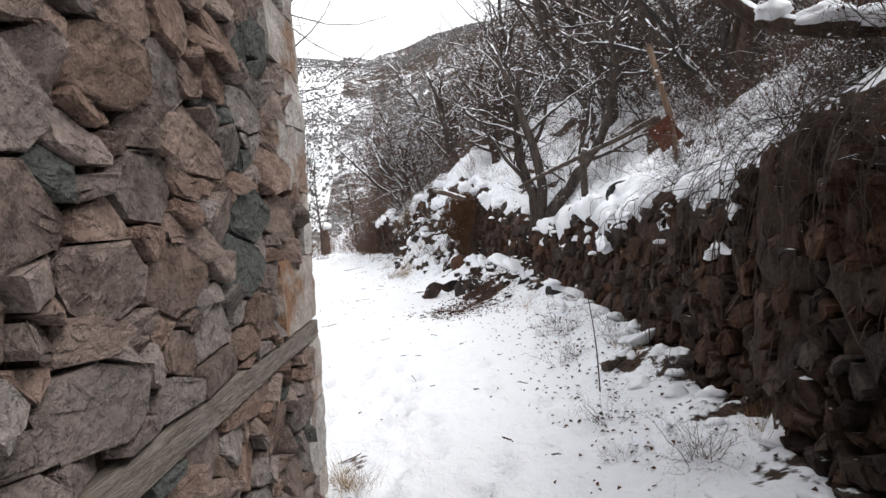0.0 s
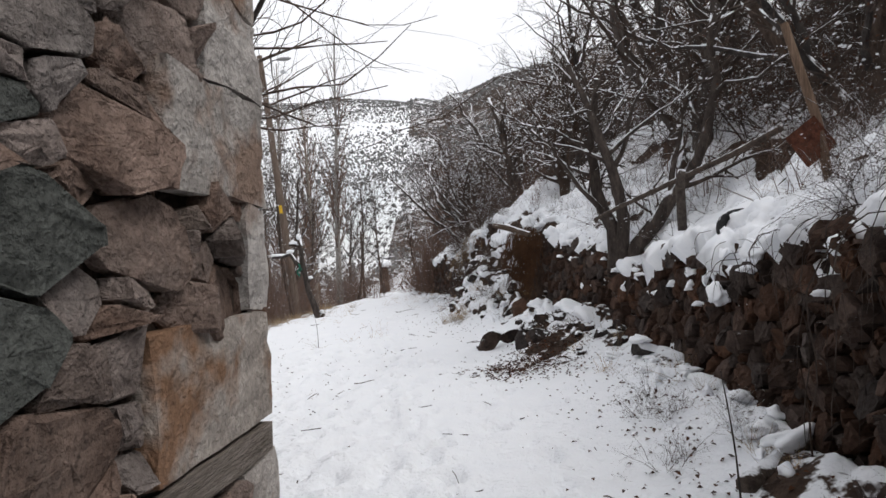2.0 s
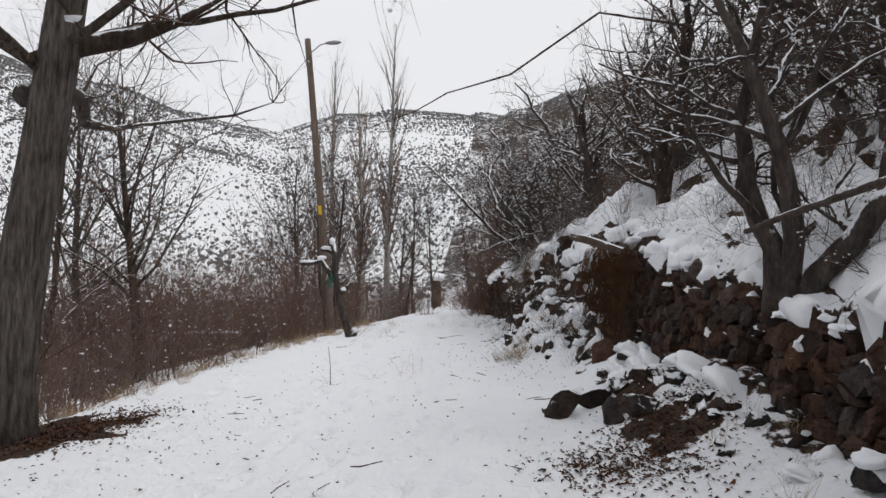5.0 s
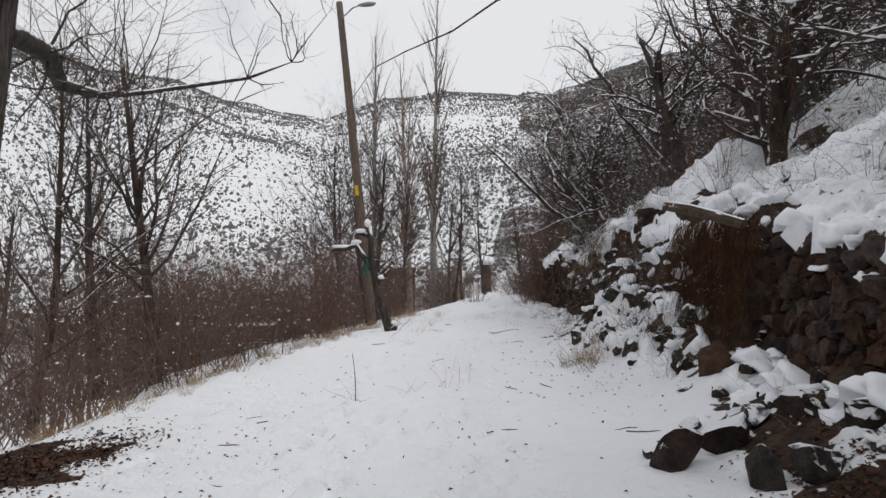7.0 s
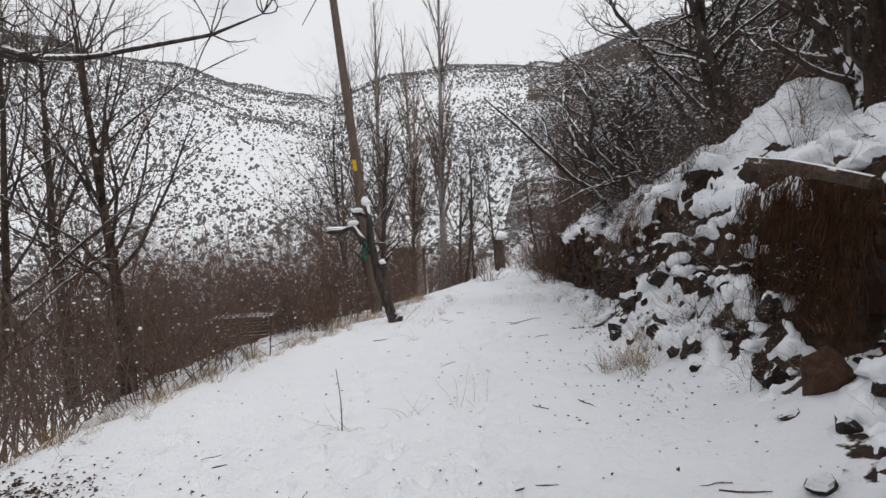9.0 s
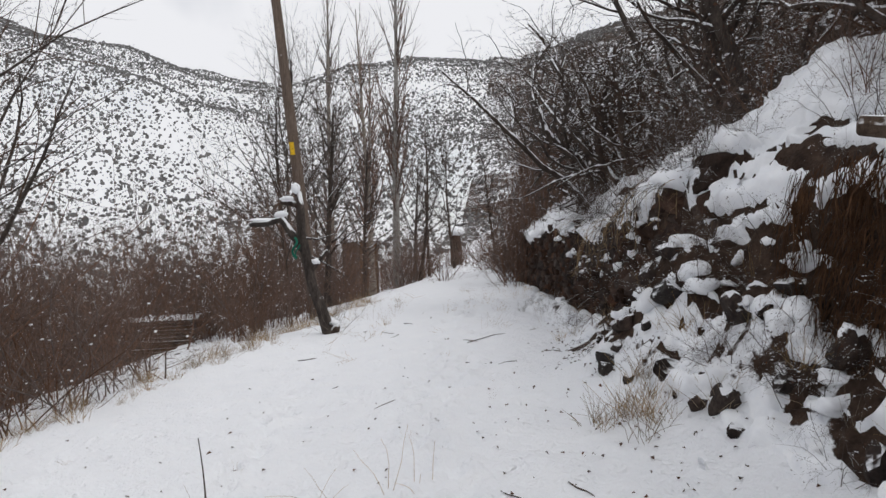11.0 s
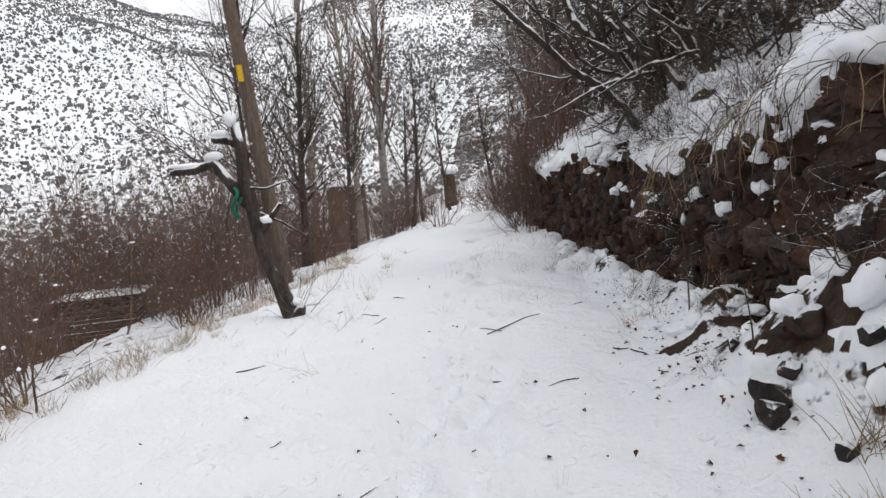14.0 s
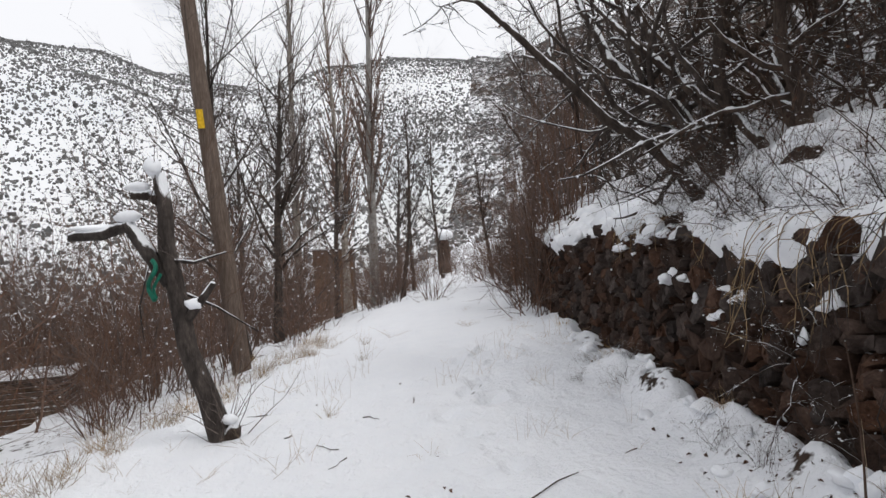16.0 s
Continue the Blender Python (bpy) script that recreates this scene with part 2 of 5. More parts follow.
# ---- the lie of the land ----
WALL_Y = (-30, 2.0, 6.0, 8.0, 9.5, 11.0, 12.7, 14.0, 15.0, 16.0, 17.0, 18.0, 19.8, 22.0, 24.0, 27.0, 32.0, 60.0, 900.0)
WALL_X = (1.7, 1.75, 1.95, 1.85, 1.70, 1.40, 1.02, 0.80, 0.58, 0.20, -0.30, -0.80, -1.2, -1.6, -1.9, -2.7, -3.4, -6.0, -90.0)
FOOT_Z = (0.1, 0.12, 0.25, 0.36, 0.32, 0.30, 0.36, 0.42, 0.45, 0.46, 0.44, 0.40, 0.28, 0.22, 0.16, 0.18, 0.1, -0.3, -2.0)
TOP_Y = (-30, 2.0, 3.3, 4.4, 5.3, 6.3, 7.4, 8.2, 9.2, 10.4, 11.3, 12.7, 13.7, 14.3, 15.3, 16.2, 17.2, 18.2, 19.3, 21.8, 24.0, 27.0, 32.0, 60.0, 900.0)
TOP_Z = (2.0, 1.95, 1.90, 1.70, 1.64, 1.60, 1.47, 1.62, 1.52, 1.29, 1.54, 1.80, 1.96, 2.15, 2.24, 2.10, 2.28, 2.08, 1.70, 1.80, 1.82, 1.6, 1.7, 2.0, 2.0)
PATH_Y = (-30, 0.0, 4.0, 8.0, 12.0, 16.0, 22.0, 27.0, 35.0, 60.0, 900.0)
PATH_X = (0.2, 0.1, -0.1, -0.8, -1.8, -2.6, -3.6, -4.2, -5.0, -9.0, -100.0)
PATH_Z = (0.0, 0.0, 0.0, 0.02, 0.08, 0.18, 0.25, 0.25, 0.0, -0.6, -3.0)
EDGE_Y = (-30, 6.0, 9.0, 12.0, 18.0, 22.0, 27.0, 40.0, 900.0)
EDGE_X = (-6.0, -5.6, -6.0, -6.9, -6.9, -6.6, -6.6, -8.5, -110.0)
HILL_AZ = (-180, -40, -12, -4, 0, 3, 5, 12, 20, 25, 31, 37, 44, 60, 90, 180)
HILL_EL = (14, 17.5, 17.5, 17.2, 16.2, 14.8, 13.9, 14.2, 14.0, 12.6, 13.3, 14.9, 15.6, 16.5, 15, 14)


def wall_x(y):
    return np.interp(y, WALL_Y, WALL_X)


def ground_z(x, y):
    x, y = np.asarray(x, float), np.asarray(y, float)
    wx, foot, top = wall_x(y), np.interp(y, WALL_Y, FOOT_Z), np.interp(y, TOP_Y, TOP_Z)
    pc, pz, ex = np.interp(y, PATH_Y, PATH_X), np.interp(y, PATH_Y, PATH_Z), np.interp(y, EDGE_Y, EDGE_X)
    u, v = x - pc, x - wx
    z = pz + 0.085 * np.clip(u, -6.5, 0.6)
    span = np.maximum(wx - pc - 0.9, 0.3)
    z = z + (foot - pz - 0.05) * step((u - 0.9) / span, 0, 1)
    d = np.maximum(ex - x, 0)
    lip = np.interp(y, (15, 19, 30, 40), (0.24, 0.13, 0.13, 0.24))
    z = z - lip * np.minimum(d, 5) - 0.24 * np.clip(d - 5, 0, 9) - 0.10 * np.clip(d - 14, 0, 60)
    # the bank behind the wall
    up = top + 0.56 * np.clip(v, 0, 9) + 0.38 * np.clip(v - 9, 0, 60) + 0.2 * np.clip(v - 69, 0, 400)
    up = up + (0.20 * value_noise(x, y, 3, 0.9) + 0.15 * value_noise(x, y, 13, 0.37)) * step(v, 0.1, 0.5) + 0.35 * value_noise(x, y, 4, 3.1) * step(v, 1, 4)
    wide = np.interp(y, (13.7, 14.3, 16.8, 17.4), (0.16, 0.6, 0.6, 0.16))
    ragged = v + 0.09 * value_noise(y, y * 0, 16, 0.32) + 0.05 * value_noise(y, y * 0, 17, 0.13)
    face = step((ragged + (wide - 0.16) * 0.6) / wide, 0, 1)
    heap = np.interp(y, (9.6, 10.6, 13.4, 14.4), (0, 1, 1, 0)) * np.exp(-(np.maximum(-v, 0) / 0.75) ** 2)
    z = z + heap * (0.42 + 0.20 * value_noise(x, y, 14, 0.5) + 0.10 * value_noise(x, y, 15, 0.21)) * (v < 0.1)
    z = z * (1 - face) + up * face
    drift = np.interp(y, (2.0, 4.0, 9.5, 10.0, 17.6, 18.6, 27.0, 31.0), (0, 0.12, 0.12, 0, 0, 0.20, 0.16, 0)) * np.exp(-((v + 0.22) / 0.34) ** 2) * (1 - face)
    z = z + drift * (1.0 + 0.9 * value_noise(x, y, 38, 0.45) + 0.4 * value_noise(x, y, 39, 0.16))
    lump = np.interp(y, (13.6, 14.2, 15.0, 15.6, 16.9, 18.0), (0, 0.3, 0.45, 1.0, 1.0, 0)) * np.exp(-(np.maximum(-v - 0.2, 0) / 0.6) ** 2) * (1 - face)
    z = z + lump * (0.95 + 0.40 * value_noise(x, y, 18, 0.62) + 0.16 * value_noise(x, y, 19, 0.25))
    # the hills across the valley
    r, az = np.hypot(x + 1.5, y - 9), np.degrees(np.arctan2(-(x + 1.5), y - 9))
    crest = 310.0 * np.tan(np.radians(np.interp(az, HILL_AZ, HILL_EL)))
    rise = step(r, 70, 330) ** 0.9
    rough = 0.9 * value_noise(x, y, 8, 31) + 0.5 * value_noise(x, y, 9, 12)
    hill = rise * crest + rise * (9 * value_noise(x, y, 7, 70) * step(r, 80, 180) + 3.0 * rough)
    hill = hill * (1 - 0.55 * step(r, 340, 700))
    far = 1500.0 * np.tan(np.radians(np.interp(az, (-180, 0, 14, 24, 31, 36, 42, 60, 180), (9, 9, 12, 14.5, 15.6, 15.2, 13.5, 10, 9)))) * step(r, 800, 1500) + 40 * value_noise(x, y, 11, 190) * step(r, 800, 1100)
    z = np.where(v > 0, np.maximum(z * (1 - step(r, 60, 200)), 0) + hill * step(r, 60, 160), z * (1 - step(r, 90, 250)) + hill) + far
    # trodden, uneven snow
    near = 1 - step(r, 30, 60)
    z = z + near * (0.024 * value_noise(x, y, 1, 0.55) + 0.020 * value_noise(x, y, 2, 0.19) + 0.04 * value_noise(x, y, 5, 1.9))
    return z


# ---- ground: one sheet, its columns following the foot of the bank ----
def spaced(*runs):
    out = []
    for a, b, s in runs:
        out += list(np.arange(a, b - 1e-6, s))
    return np.array(out + [runs[-1][1]])


def grown(a, b, s, k):
    out = [a]
    while abs(out[-1] - a) < abs(b - a):
        out.append(out[-1] + s)
        s *= k
    return out


rng = np.random.default_rng(11)
FOOTPRINTS = []
for lane, y0, y1, gap in ((-0.25, -1.0, 19.0, 0.36), (0.05, 0.0, 24.0, 0.34), (-0.9, 2.0, 14.0, 0.41), (-2.4, 4.0, 13.0, 0.5), (0.75, 2.5, 11.0, 0.47), (-1.6, 3.0, 16.0, 0.3), (-3.2, 6.0, 15.0, 0.4)):
    y = y0
    while y < y1:
        y += gap * rng.uniform(0.7, 1.4)
        FOOTPRINTS.append((np.interp(y, PATH_Y, PATH_X) + lane + rng.normal(0, 0.13), y, rng.uniform(0.06, 0.10), rng.uniform(0.06, 0.11)))

cols = np.array(sorted(set(np.round(grown(-9.0, -1900, 0.5, 1.06)[1:] + list(spaced((-9.0, -4.6, 0.14), (-4.6, -0.12, 0.05), (-0.12, 0.24, 0.03), (0.24, 4.0, 0.13), (4.0, 9.0, 0.35))) + grown(9.0, 1500, 0.5, 1.07)[1:], 3))))
rows_y = np.array(sorted(set(np.round(grown(-2.0, -500, 0.3, 1.12)[1:] + list(spaced((-2.0, 1.0, 0.12), (1.0, 18.0, 0.05), (18.0, 22.0, 0.065), (22.0, 36.0, 0.14))) + grown(36.0, 2100, 0.25, 1.045)[1:], 3))))
YY, VV = np.meshgrid(rows_y, cols, indexing="ij")
shear = wall_x(YY) * (1 - step(np.abs(VV), 30, 200))
XX = VV + shear
ZZ = ground_z(XX, YY)
for fx, fy, fr, fd in FOOTPRINTS:
    i0, i1 = np.searchsorted(rows_y, (fy - 0.3, fy + 0.3))
    dx, dy = XX[i0:i1] - fx, (YY[i0:i1] - fy) * 0.6
    q = (dx ** 2 + dy ** 2) / fr ** 2
    ZZ[i0:i1] += -fd * np.exp(-q) + 0.35 * fd * np.exp(-(np.sqrt(q) - 1.7) ** 2 * 3)
BARE = np.zeros_like(ZZ)


def scrape(x, y, rx, ry, amount, seed):
    """Where the snow has gone, with a ragged edge."""
    q = np.hypot((XX - x) / rx, (YY - y) / ry) + 0.45 * value_noise(XX, YY, seed, 0.35)
    BARE[:] = np.maximum(BARE, amount * (1 - step(q, 0.6, 1.15)))


scrape(-6.3, 11.5, 0.95, 1.2, 1.1, 21)
scrape(0.65, 10.6, 0.38, 0.75, 0.58, 22)
scrape(1.55, 5.55, 0.22, 0.36, 0.7, 23)
scrape(0.6, 12.2, 0.5, 1.2, 0.75, 24)
scrape(-0.72, 3.9, 0.2, 0.6, 0.55, 27)
VW = XX - wall_x(YY)
BARE = np.maximum(BARE, 0.55 * (1 - step(np.abs(VW + 0.1), 0.1, 0.5)) * (0.5 + 0.6 * value_noise(XX, YY, 25, 0.4)))
BARE = np.maximum(BARE, 0.80 * step(VW, 2.6, 4.2) * (1 - step(VW, 60, 120)) * (0.75 + 0.5 * value_noise(XX, YY, 26, 1.3)))
EDGE = np.interp(YY, EDGE_Y, EDGE_X)
BARE = np.maximum(BARE, 0.38 * step(EDGE - XX, 0.3, 1.8) * (1 - step(EDGE - XX, 20, 60)) * (0.75 + 0.5 * value_noise(XX, YY, 28, 0.9)))
RR = np.hypot(XX + 1.5, YY - 9)
BARE = np.maximum(BARE, step(RR, 60, 120) * (0.60 + 0.28 * value_noise(XX, YY, 29, 26) + 0.22 * value_noise(XX, YY, 30, 9)))
# distant mountain: its haze and forest tone put into the colour as missing snow
BARE = np.maximum(BARE, 0.8 * step(RR, 700, 1000))
BARE = np.maximum(BARE, 0.75 * step(VW, 0.2, 0.5) * (1 - step(VW, 2.0, 3.0)) * step(value_noise(XX, YY, 35, 0.4), 0.0, 0.35))
BARE = np.where((YY > 13.8) & (YY < 18.2) & (VW < 0.3) & (VW > -0.8), 0.62 + 0.9 * value_noise(XX, YY, 36, 0.30) + 0.3 * value_noise(XX, YY, 37, 0.13) + 0.75 * (1 - step(np.abs(VW), 0.25, 0.45)), BARE)
nr, nc = ZZ.shape
ids = np.arange(nr * nc).reshape(nr, nc)
quads = np.stack((ids[:-1, :-1], ids[:-1, 1:], ids[1:, 1:], ids[1:, :-1]), -1).reshape(-1, 4)
me = bpy.data.meshes.new("ground")
me.vertices.add(nr * nc)
me.vertices.foreach_set("co", np.stack((XX, YY, ZZ), -1).astype(np.float32).ravel())
me.loops.add(len(quads) * 4)
me.loops.foreach_set("vertex_index", quads.astype(np.int32).ravel())
me.polygons.add(len(quads))
me.polygons.foreach_set("loop_start", np.arange(0, len(quads) * 4, 4, dtype=np.int32))
me.polygons.foreach_set("use_smooth", [True] * len(quads))
me.update(calc_edges=True)
me.attributes.new("bare", "FLOAT", "POINT").data.foreach_set("value", BARE.astype(np.float32).ravel())
me.materials.append(M_GROUND)
ground = link("ground", me)
tagged(ground, "snow-covered path, banks and hillsides with bare earth patches", "ground", kind="structure")


# the soft, ragged layer of snow that hangs over the wall tops and lies on the fallen stretch
def snow_blanket():
    ys = np.concatenate((np.arange(4.4, 13.6, 0.045), np.arange(13.6, 18.0, 0.03), np.arange(18.0, 30.0, 0.05)))
    vs = np.concatenate((np.arange(-1.35, -0.4, 0.04), np.arange(-0.4, 0.4, 0.022), np.arange(0.4, 1.9, 0.08)))
    y, v = np.meshgrid(ys, vs, indexing="ij")
    x = wall_x(y) + v
    z = ground_z(x, y)
    p = np.stack((x, y, z), -1)
    n = np.cross(np.gradient(p, axis=1), np.gradient(p, axis=0))
    n /= np.linalg.norm(n, axis=2)[..., None] + 1e-9
    top = np.interp(y, TOP_Y, TOP_Z)
    h = np.maximum(top - z, 0)
    fallen = np.interp(y, (13.6, 14.1, 17.3, 17.8), (0, 1, 1, 0))
    heap = np.interp(y, (9.6, 10.4, 13.5, 14.1), (0, 1, 1, 0)) * step(-v, 0.05, 0.2) * (1 - step(-v, 0.6, 1.2))
    run = value_noise(y, y * 0, 205, 0.5) + 0.6 * value_noise(y, y * 0, 206, 0.19)
    steep = n[..., 2] < 0.65
    cover = np.where((v > 0.12) & ~(steep & (fallen > 0)), 0.22, 0.5 + 0.2 * run - h / np.where(y > 17.4, 0.14, 0.11))
    rubble = np.where(steep, np.interp(y, (15.2, 15.8), (-0.8, -0.02)), 0.12)
    cover = np.where((v > -1.1) & (v <= 0.45) & (steep | (v < 0.1)) & (fallen > 0), rubble - 2 * (1 - fallen), cover)
    cover = np.maximum(cover, heap * 0.04 - 2 * (1 - heap))
    cover = np.where(v < -1.05, -1.0, cover)
    w = v + z
    ledge = value_noise(y, w - 0.10, 201, 0.33) - value_noise(y, w + 0.06, 201, 0.33)  # the upper side of each lump
    bumps = 0.55 * ledge + 0.40 * value_noise(y, w, 207, 0.55) + 0.45 * value_noise(y, w, 202, 0.14) + 0.26 * value_noise(y, w, 203, 0.055)
    m = cover + bumps
    thick = np.where(m > 0, 0.125 * np.sqrt(np.clip(m, 0, 1.2)) - 0.012, -0.05)
    thick = thick * (1 + 0.35 * value_noise(y, v + z, 204, 0.22))
    p = p + n * thick[..., None] + n * (0.05 * fallen * value_noise(y, w, 208, 0.2))[..., None]
    proud = (1 - fallen) * (v < 0.12) * (v > -0.4) * np.minimum(h / 0.06, 1) * step(m, -0.05, 0.2)
    p[..., 0] -= 0.12 * proud
    a, b = m.shape
    ids = np.arange(a * b).reshape(a, b)
    quads = np.stack((ids[:-1, :-1], ids[:-1, 1:], ids[1:, 1:], ids[1:, :-1]), -1).reshape(-1, 4)
    quads = quads[(m.ravel()[quads] > -0.02).any(axis=1)]
    used, inv = np.unique(quads, return_inverse=True)
    return p.reshape(-1, 3)[used], inv.reshape(-1, 4)


blanket = link("snow_blanket", mesh("snow_blanket", *snow_blanket(), M_SNOW, True))
tagged(blanket, "thick ragged snow lying on the bank and drooping over stones", "snow", kind="stuff")


# ---- masonry ----
def clip(poly, p, n):
    out = []
    for i, a in enumerate(poly):
        b = poly[(i + 1) % len(poly)]
        da, db = (a[0] - p[0]) * n[0] + (a[1] - p[1]) * n[1], (b[0] - p[0]) * n[0] + (b[1] - p[1]) * n[1]
        if da <= 0:
            out.append(a)
        if (da < 0 < db) or (db < 0 < da):
            t = da / (da - db)
            out.append((a[0] + t * (b[0] - a[0]), a[1] + t * (b[1] - a[1])))
    return out


def cells(sites, reach, weights=None):
    """Voronoi polygons round the sites (s, z), cut off at a box of that reach."""
    pts = np.array(sites)
    got = []
    for i, (s, z) in enumerate(pts):
        poly = [(s - reach, z - reach), (s + reach, z - reach), (s + reach, z + reach), (s - reach, z + reach)]
        d2 = (pts[:, 0] - s) ** 2 + (pts[:, 1] - z) ** 2
        for j in np.argsort(d2)[1:18]:
            if d2[j] > 4 * reach * reach:
                break
            w = 0.5
            if weights is not None:
                w = min(0.7, max(0.3, 0.5 + (weights[i] - weights[j]) / (2 * d2[j])))
            n = pts[j] - pts[i]
            poly = clip(poly, pts[i] + w * n, n)
            if len(poly) < 3:
                break
        got.append(poly if len(poly) >= 3 else None)
    return got


def stone(poly, rng, gap, out, bevel, depth, tilt=0.03, rough=0.006, cut=(0.06, 0.2)):
    """A stone of that outline: (s, z) in the wall's plane and w out of it."""
    p = np.array(poly)
    # cut the sharp corners
    q = []
    for i in range(len(p)):
        a, b, c = p[i - 1], p[i], p[(i + 1) % len(p)]
        if np.linalg.norm(a - b) > 0.03:
            q.append(b + (a - b) * rng.uniform(*cut))
        if np.linalg.norm(c - b) > 0.03:
            q.append(b + (c - b) * rng.uniform(*cut))
    if len(q) < 3:
        q = list(p)
    q = np.array(q)
    c = q.mean(0)
    size = np.linalg.norm(q - c, axis=1).mean()
    if size < 0.02:
        return None
    n = len(q)
    tx, tz = rng.normal(0, tilt, 2) / max(size, 0.05) * 0.5

    def ring(shrink, w, jit):
        r = np.linalg.norm(q - c, axis=1)
        k = np.maximum(1 - shrink / np.maximum(r, 1e-3), 0.05)
        e = c + (q - c) * k[:, None] + rng.normal(0, jit, q.shape)
        ww = w + (e - c) @ (tx, tz) * (w > 0) + rng.normal(0, jit, n) * 0.7
        return np.column_stack((e, ww))
    v = np.concatenate((ring(gap * 1.5, -depth, 0), ring(gap, out - bevel * 1.2, rough), ring(gap + bevel * 0.6, out - bevel * 0.35, rough), ring(gap + bevel * 1.9, out, rough), ring(gap + bevel * 1.9 + size * 0.33, out + rng.uniform(-0.15, 0.25) * bevel, rough), [(c[0], c[1], out + rng.uniform(-0.1, 0.3) * bevel)]))
    f = []
    for k in range(4):
        for i in range(n):
            j = (i + 1) % n
            f.append((k * n + i, k * n + j, (k + 1) * n + j, (k + 1) * n + i))
    for i in range(n):
        f.append((4 * n + i, 4 * n + (i + 1) % n, 5 * n))
    return v, f


def scatter(rng, s0, s1, z0, z1, lo, hi, tries):
    """Stones' middles and half sizes, thrown at random, the big ones first."""
    got = np.zeros((0, 3))
    for r in np.sort(lo + (hi - lo) * rng.uniform(size=tries) ** 2.0)[::-1]:
        p = np.array((rng.uniform(s0, s1), rng.uniform(z0, z1)))
        if len(got) and np.any((got[:, 0] - p[0]) ** 2 + ((got[:, 1] - p[1]) * 1.25) ** 2 < ((got[:, 2] + r) * 0.86) ** 2):
            continue
        got = np.vstack((got, (*p, r)))
    return got[:, :2], got[:, 2] ** 2


# the house: its side wall stands along the path, its end wall turns away at the corner
HX, HY, HZ = -0.84, 4.02, 5.2
house = new("house")
tagged(house, "old rubble-stone house with dressed corner stones and a timber band", "house")
link("wall_core", mesh("wall_core", *box(HX - 0.55, -7.0, -0.5, HX - 0.045, HY - 0.04, HZ), M_MORTAR), house)
link("end_wall", mesh("end_wall", *box(-8.5, HY - 0.55, -1.6, HX - 0.551, HY - 0.045, HZ), M_MORTAR), house, None, "mortared stone end wall")
link("roof", mesh("roof", *box(-9.0, -7.4, HZ + 0.004, HX + 0.35, HY + 0.35, HZ + 0.22), M_SNOW), house, None, "snow-covered roof")
beam_y0, beam_z = -7.0, 0.95
rng = np.random.default_rng(5)
beam_v, beam_f = [], []
for i, yb in enumerate(np.linspace(beam_y0, HY - 0.02, 40)):
    for dx, dz in ((-0.1, -0.055), (0.022, -0.05), (0.026, 0.045), (-0.1, 0.05)):
        beam_v.append((HX + dx + rng.normal(0, 0.0025), yb, beam_z + dz + 0.006 * math.sin(yb * 3) + rng.normal(0, 0.003)))
for i in range(39):
    for j in range(4):
        k = (j + 1) % 4
        beam_f.append((i * 4 + j, (i + 1) * 4 + j, (i + 1) * 4 + k, i * 4 + k))
beam_f += [(0, 1, 2, 3), (159, 158, 157, 156)]
link("timber_band", mesh("timber_band", beam_v, beam_f, M_WOOD), house, None, "weathered grey timber band let into the wall")


def lay_house(poly, rng, out, material, name, end=False, gap=0.007, bevel=0.007):
    got = stone(poly, rng, gap, out, bevel, 0.10, 0.05, 0.0048, (0.02, 0.13))
    if got is None:
        return
    v, f = got
    if end:
        w = np.column_stack((v[:, 0], HY + v[:, 2] - 0.02, v[:, 1]))
        f = [tuple(reversed(q)) for q in f]
    else:
        w = np.column_stack((HX + v[:, 2] - 0.02, v[:, 0], v[:, 1]))
    o = w.mean(0)
    me = mesh(name, w - o, f, material)
    link(name, me, house, Matrix.Translation(Vector(o)))


# dressed corner stones, long and short by turns
quoins = [(-0.3, 0.12, 0.30), (0.12, 0.52, 0.42), (0.52, 0.89, 0.28), (1.01, 1.40, 0.78), (1.40, 1.77, 0.14), (1.77, 2.13, 0.69), (2.13, 2.45, 0.42), (2.45, 2.78, 0.72), (2.78, 3.15, 0.3), (3.15, 3.55, 0.55), (3.55, 4.05, 0.3), (4.05, 4.6, 0.6), (4.6, 5.19, 0.4)]
for z, zt, long in quoins:
    h = zt - z
    v, f = box(HX - max(0.16, 0.56 - long * 0.6), HY - long, z + 0.006, HX + 0.012 + rng.uniform(0, 0.008), HY + 0.012 + rng.uniform(-0.006, 0.006), z + h - 0.006)
    bm = bmesh.new()
    bv = [bm.verts.new(p) for p in v]
    for q in f:
        bm.faces.new([bv[i] for i in q])
    bmesh.ops.subdivide_edges(bm, edges=bm.edges[:], cuts=6, use_grid_fill=True)
    for p in bm.verts:
        p.co += Vector(rng.normal(0, 0.0032, 3)) + 0.022 * noise.noise_vector(p.co * 4.5)
    me = bpy.data.meshes.new("corner_stone")
    bm.to_mesh(me)
    bm.free()
    me.materials.append(M_QUOIN)
    link("corner_stone", me, house)


def quoin_in(z):
    for a, b, long in quoins:
        if a <= z < b:
            return long
    return 0.3


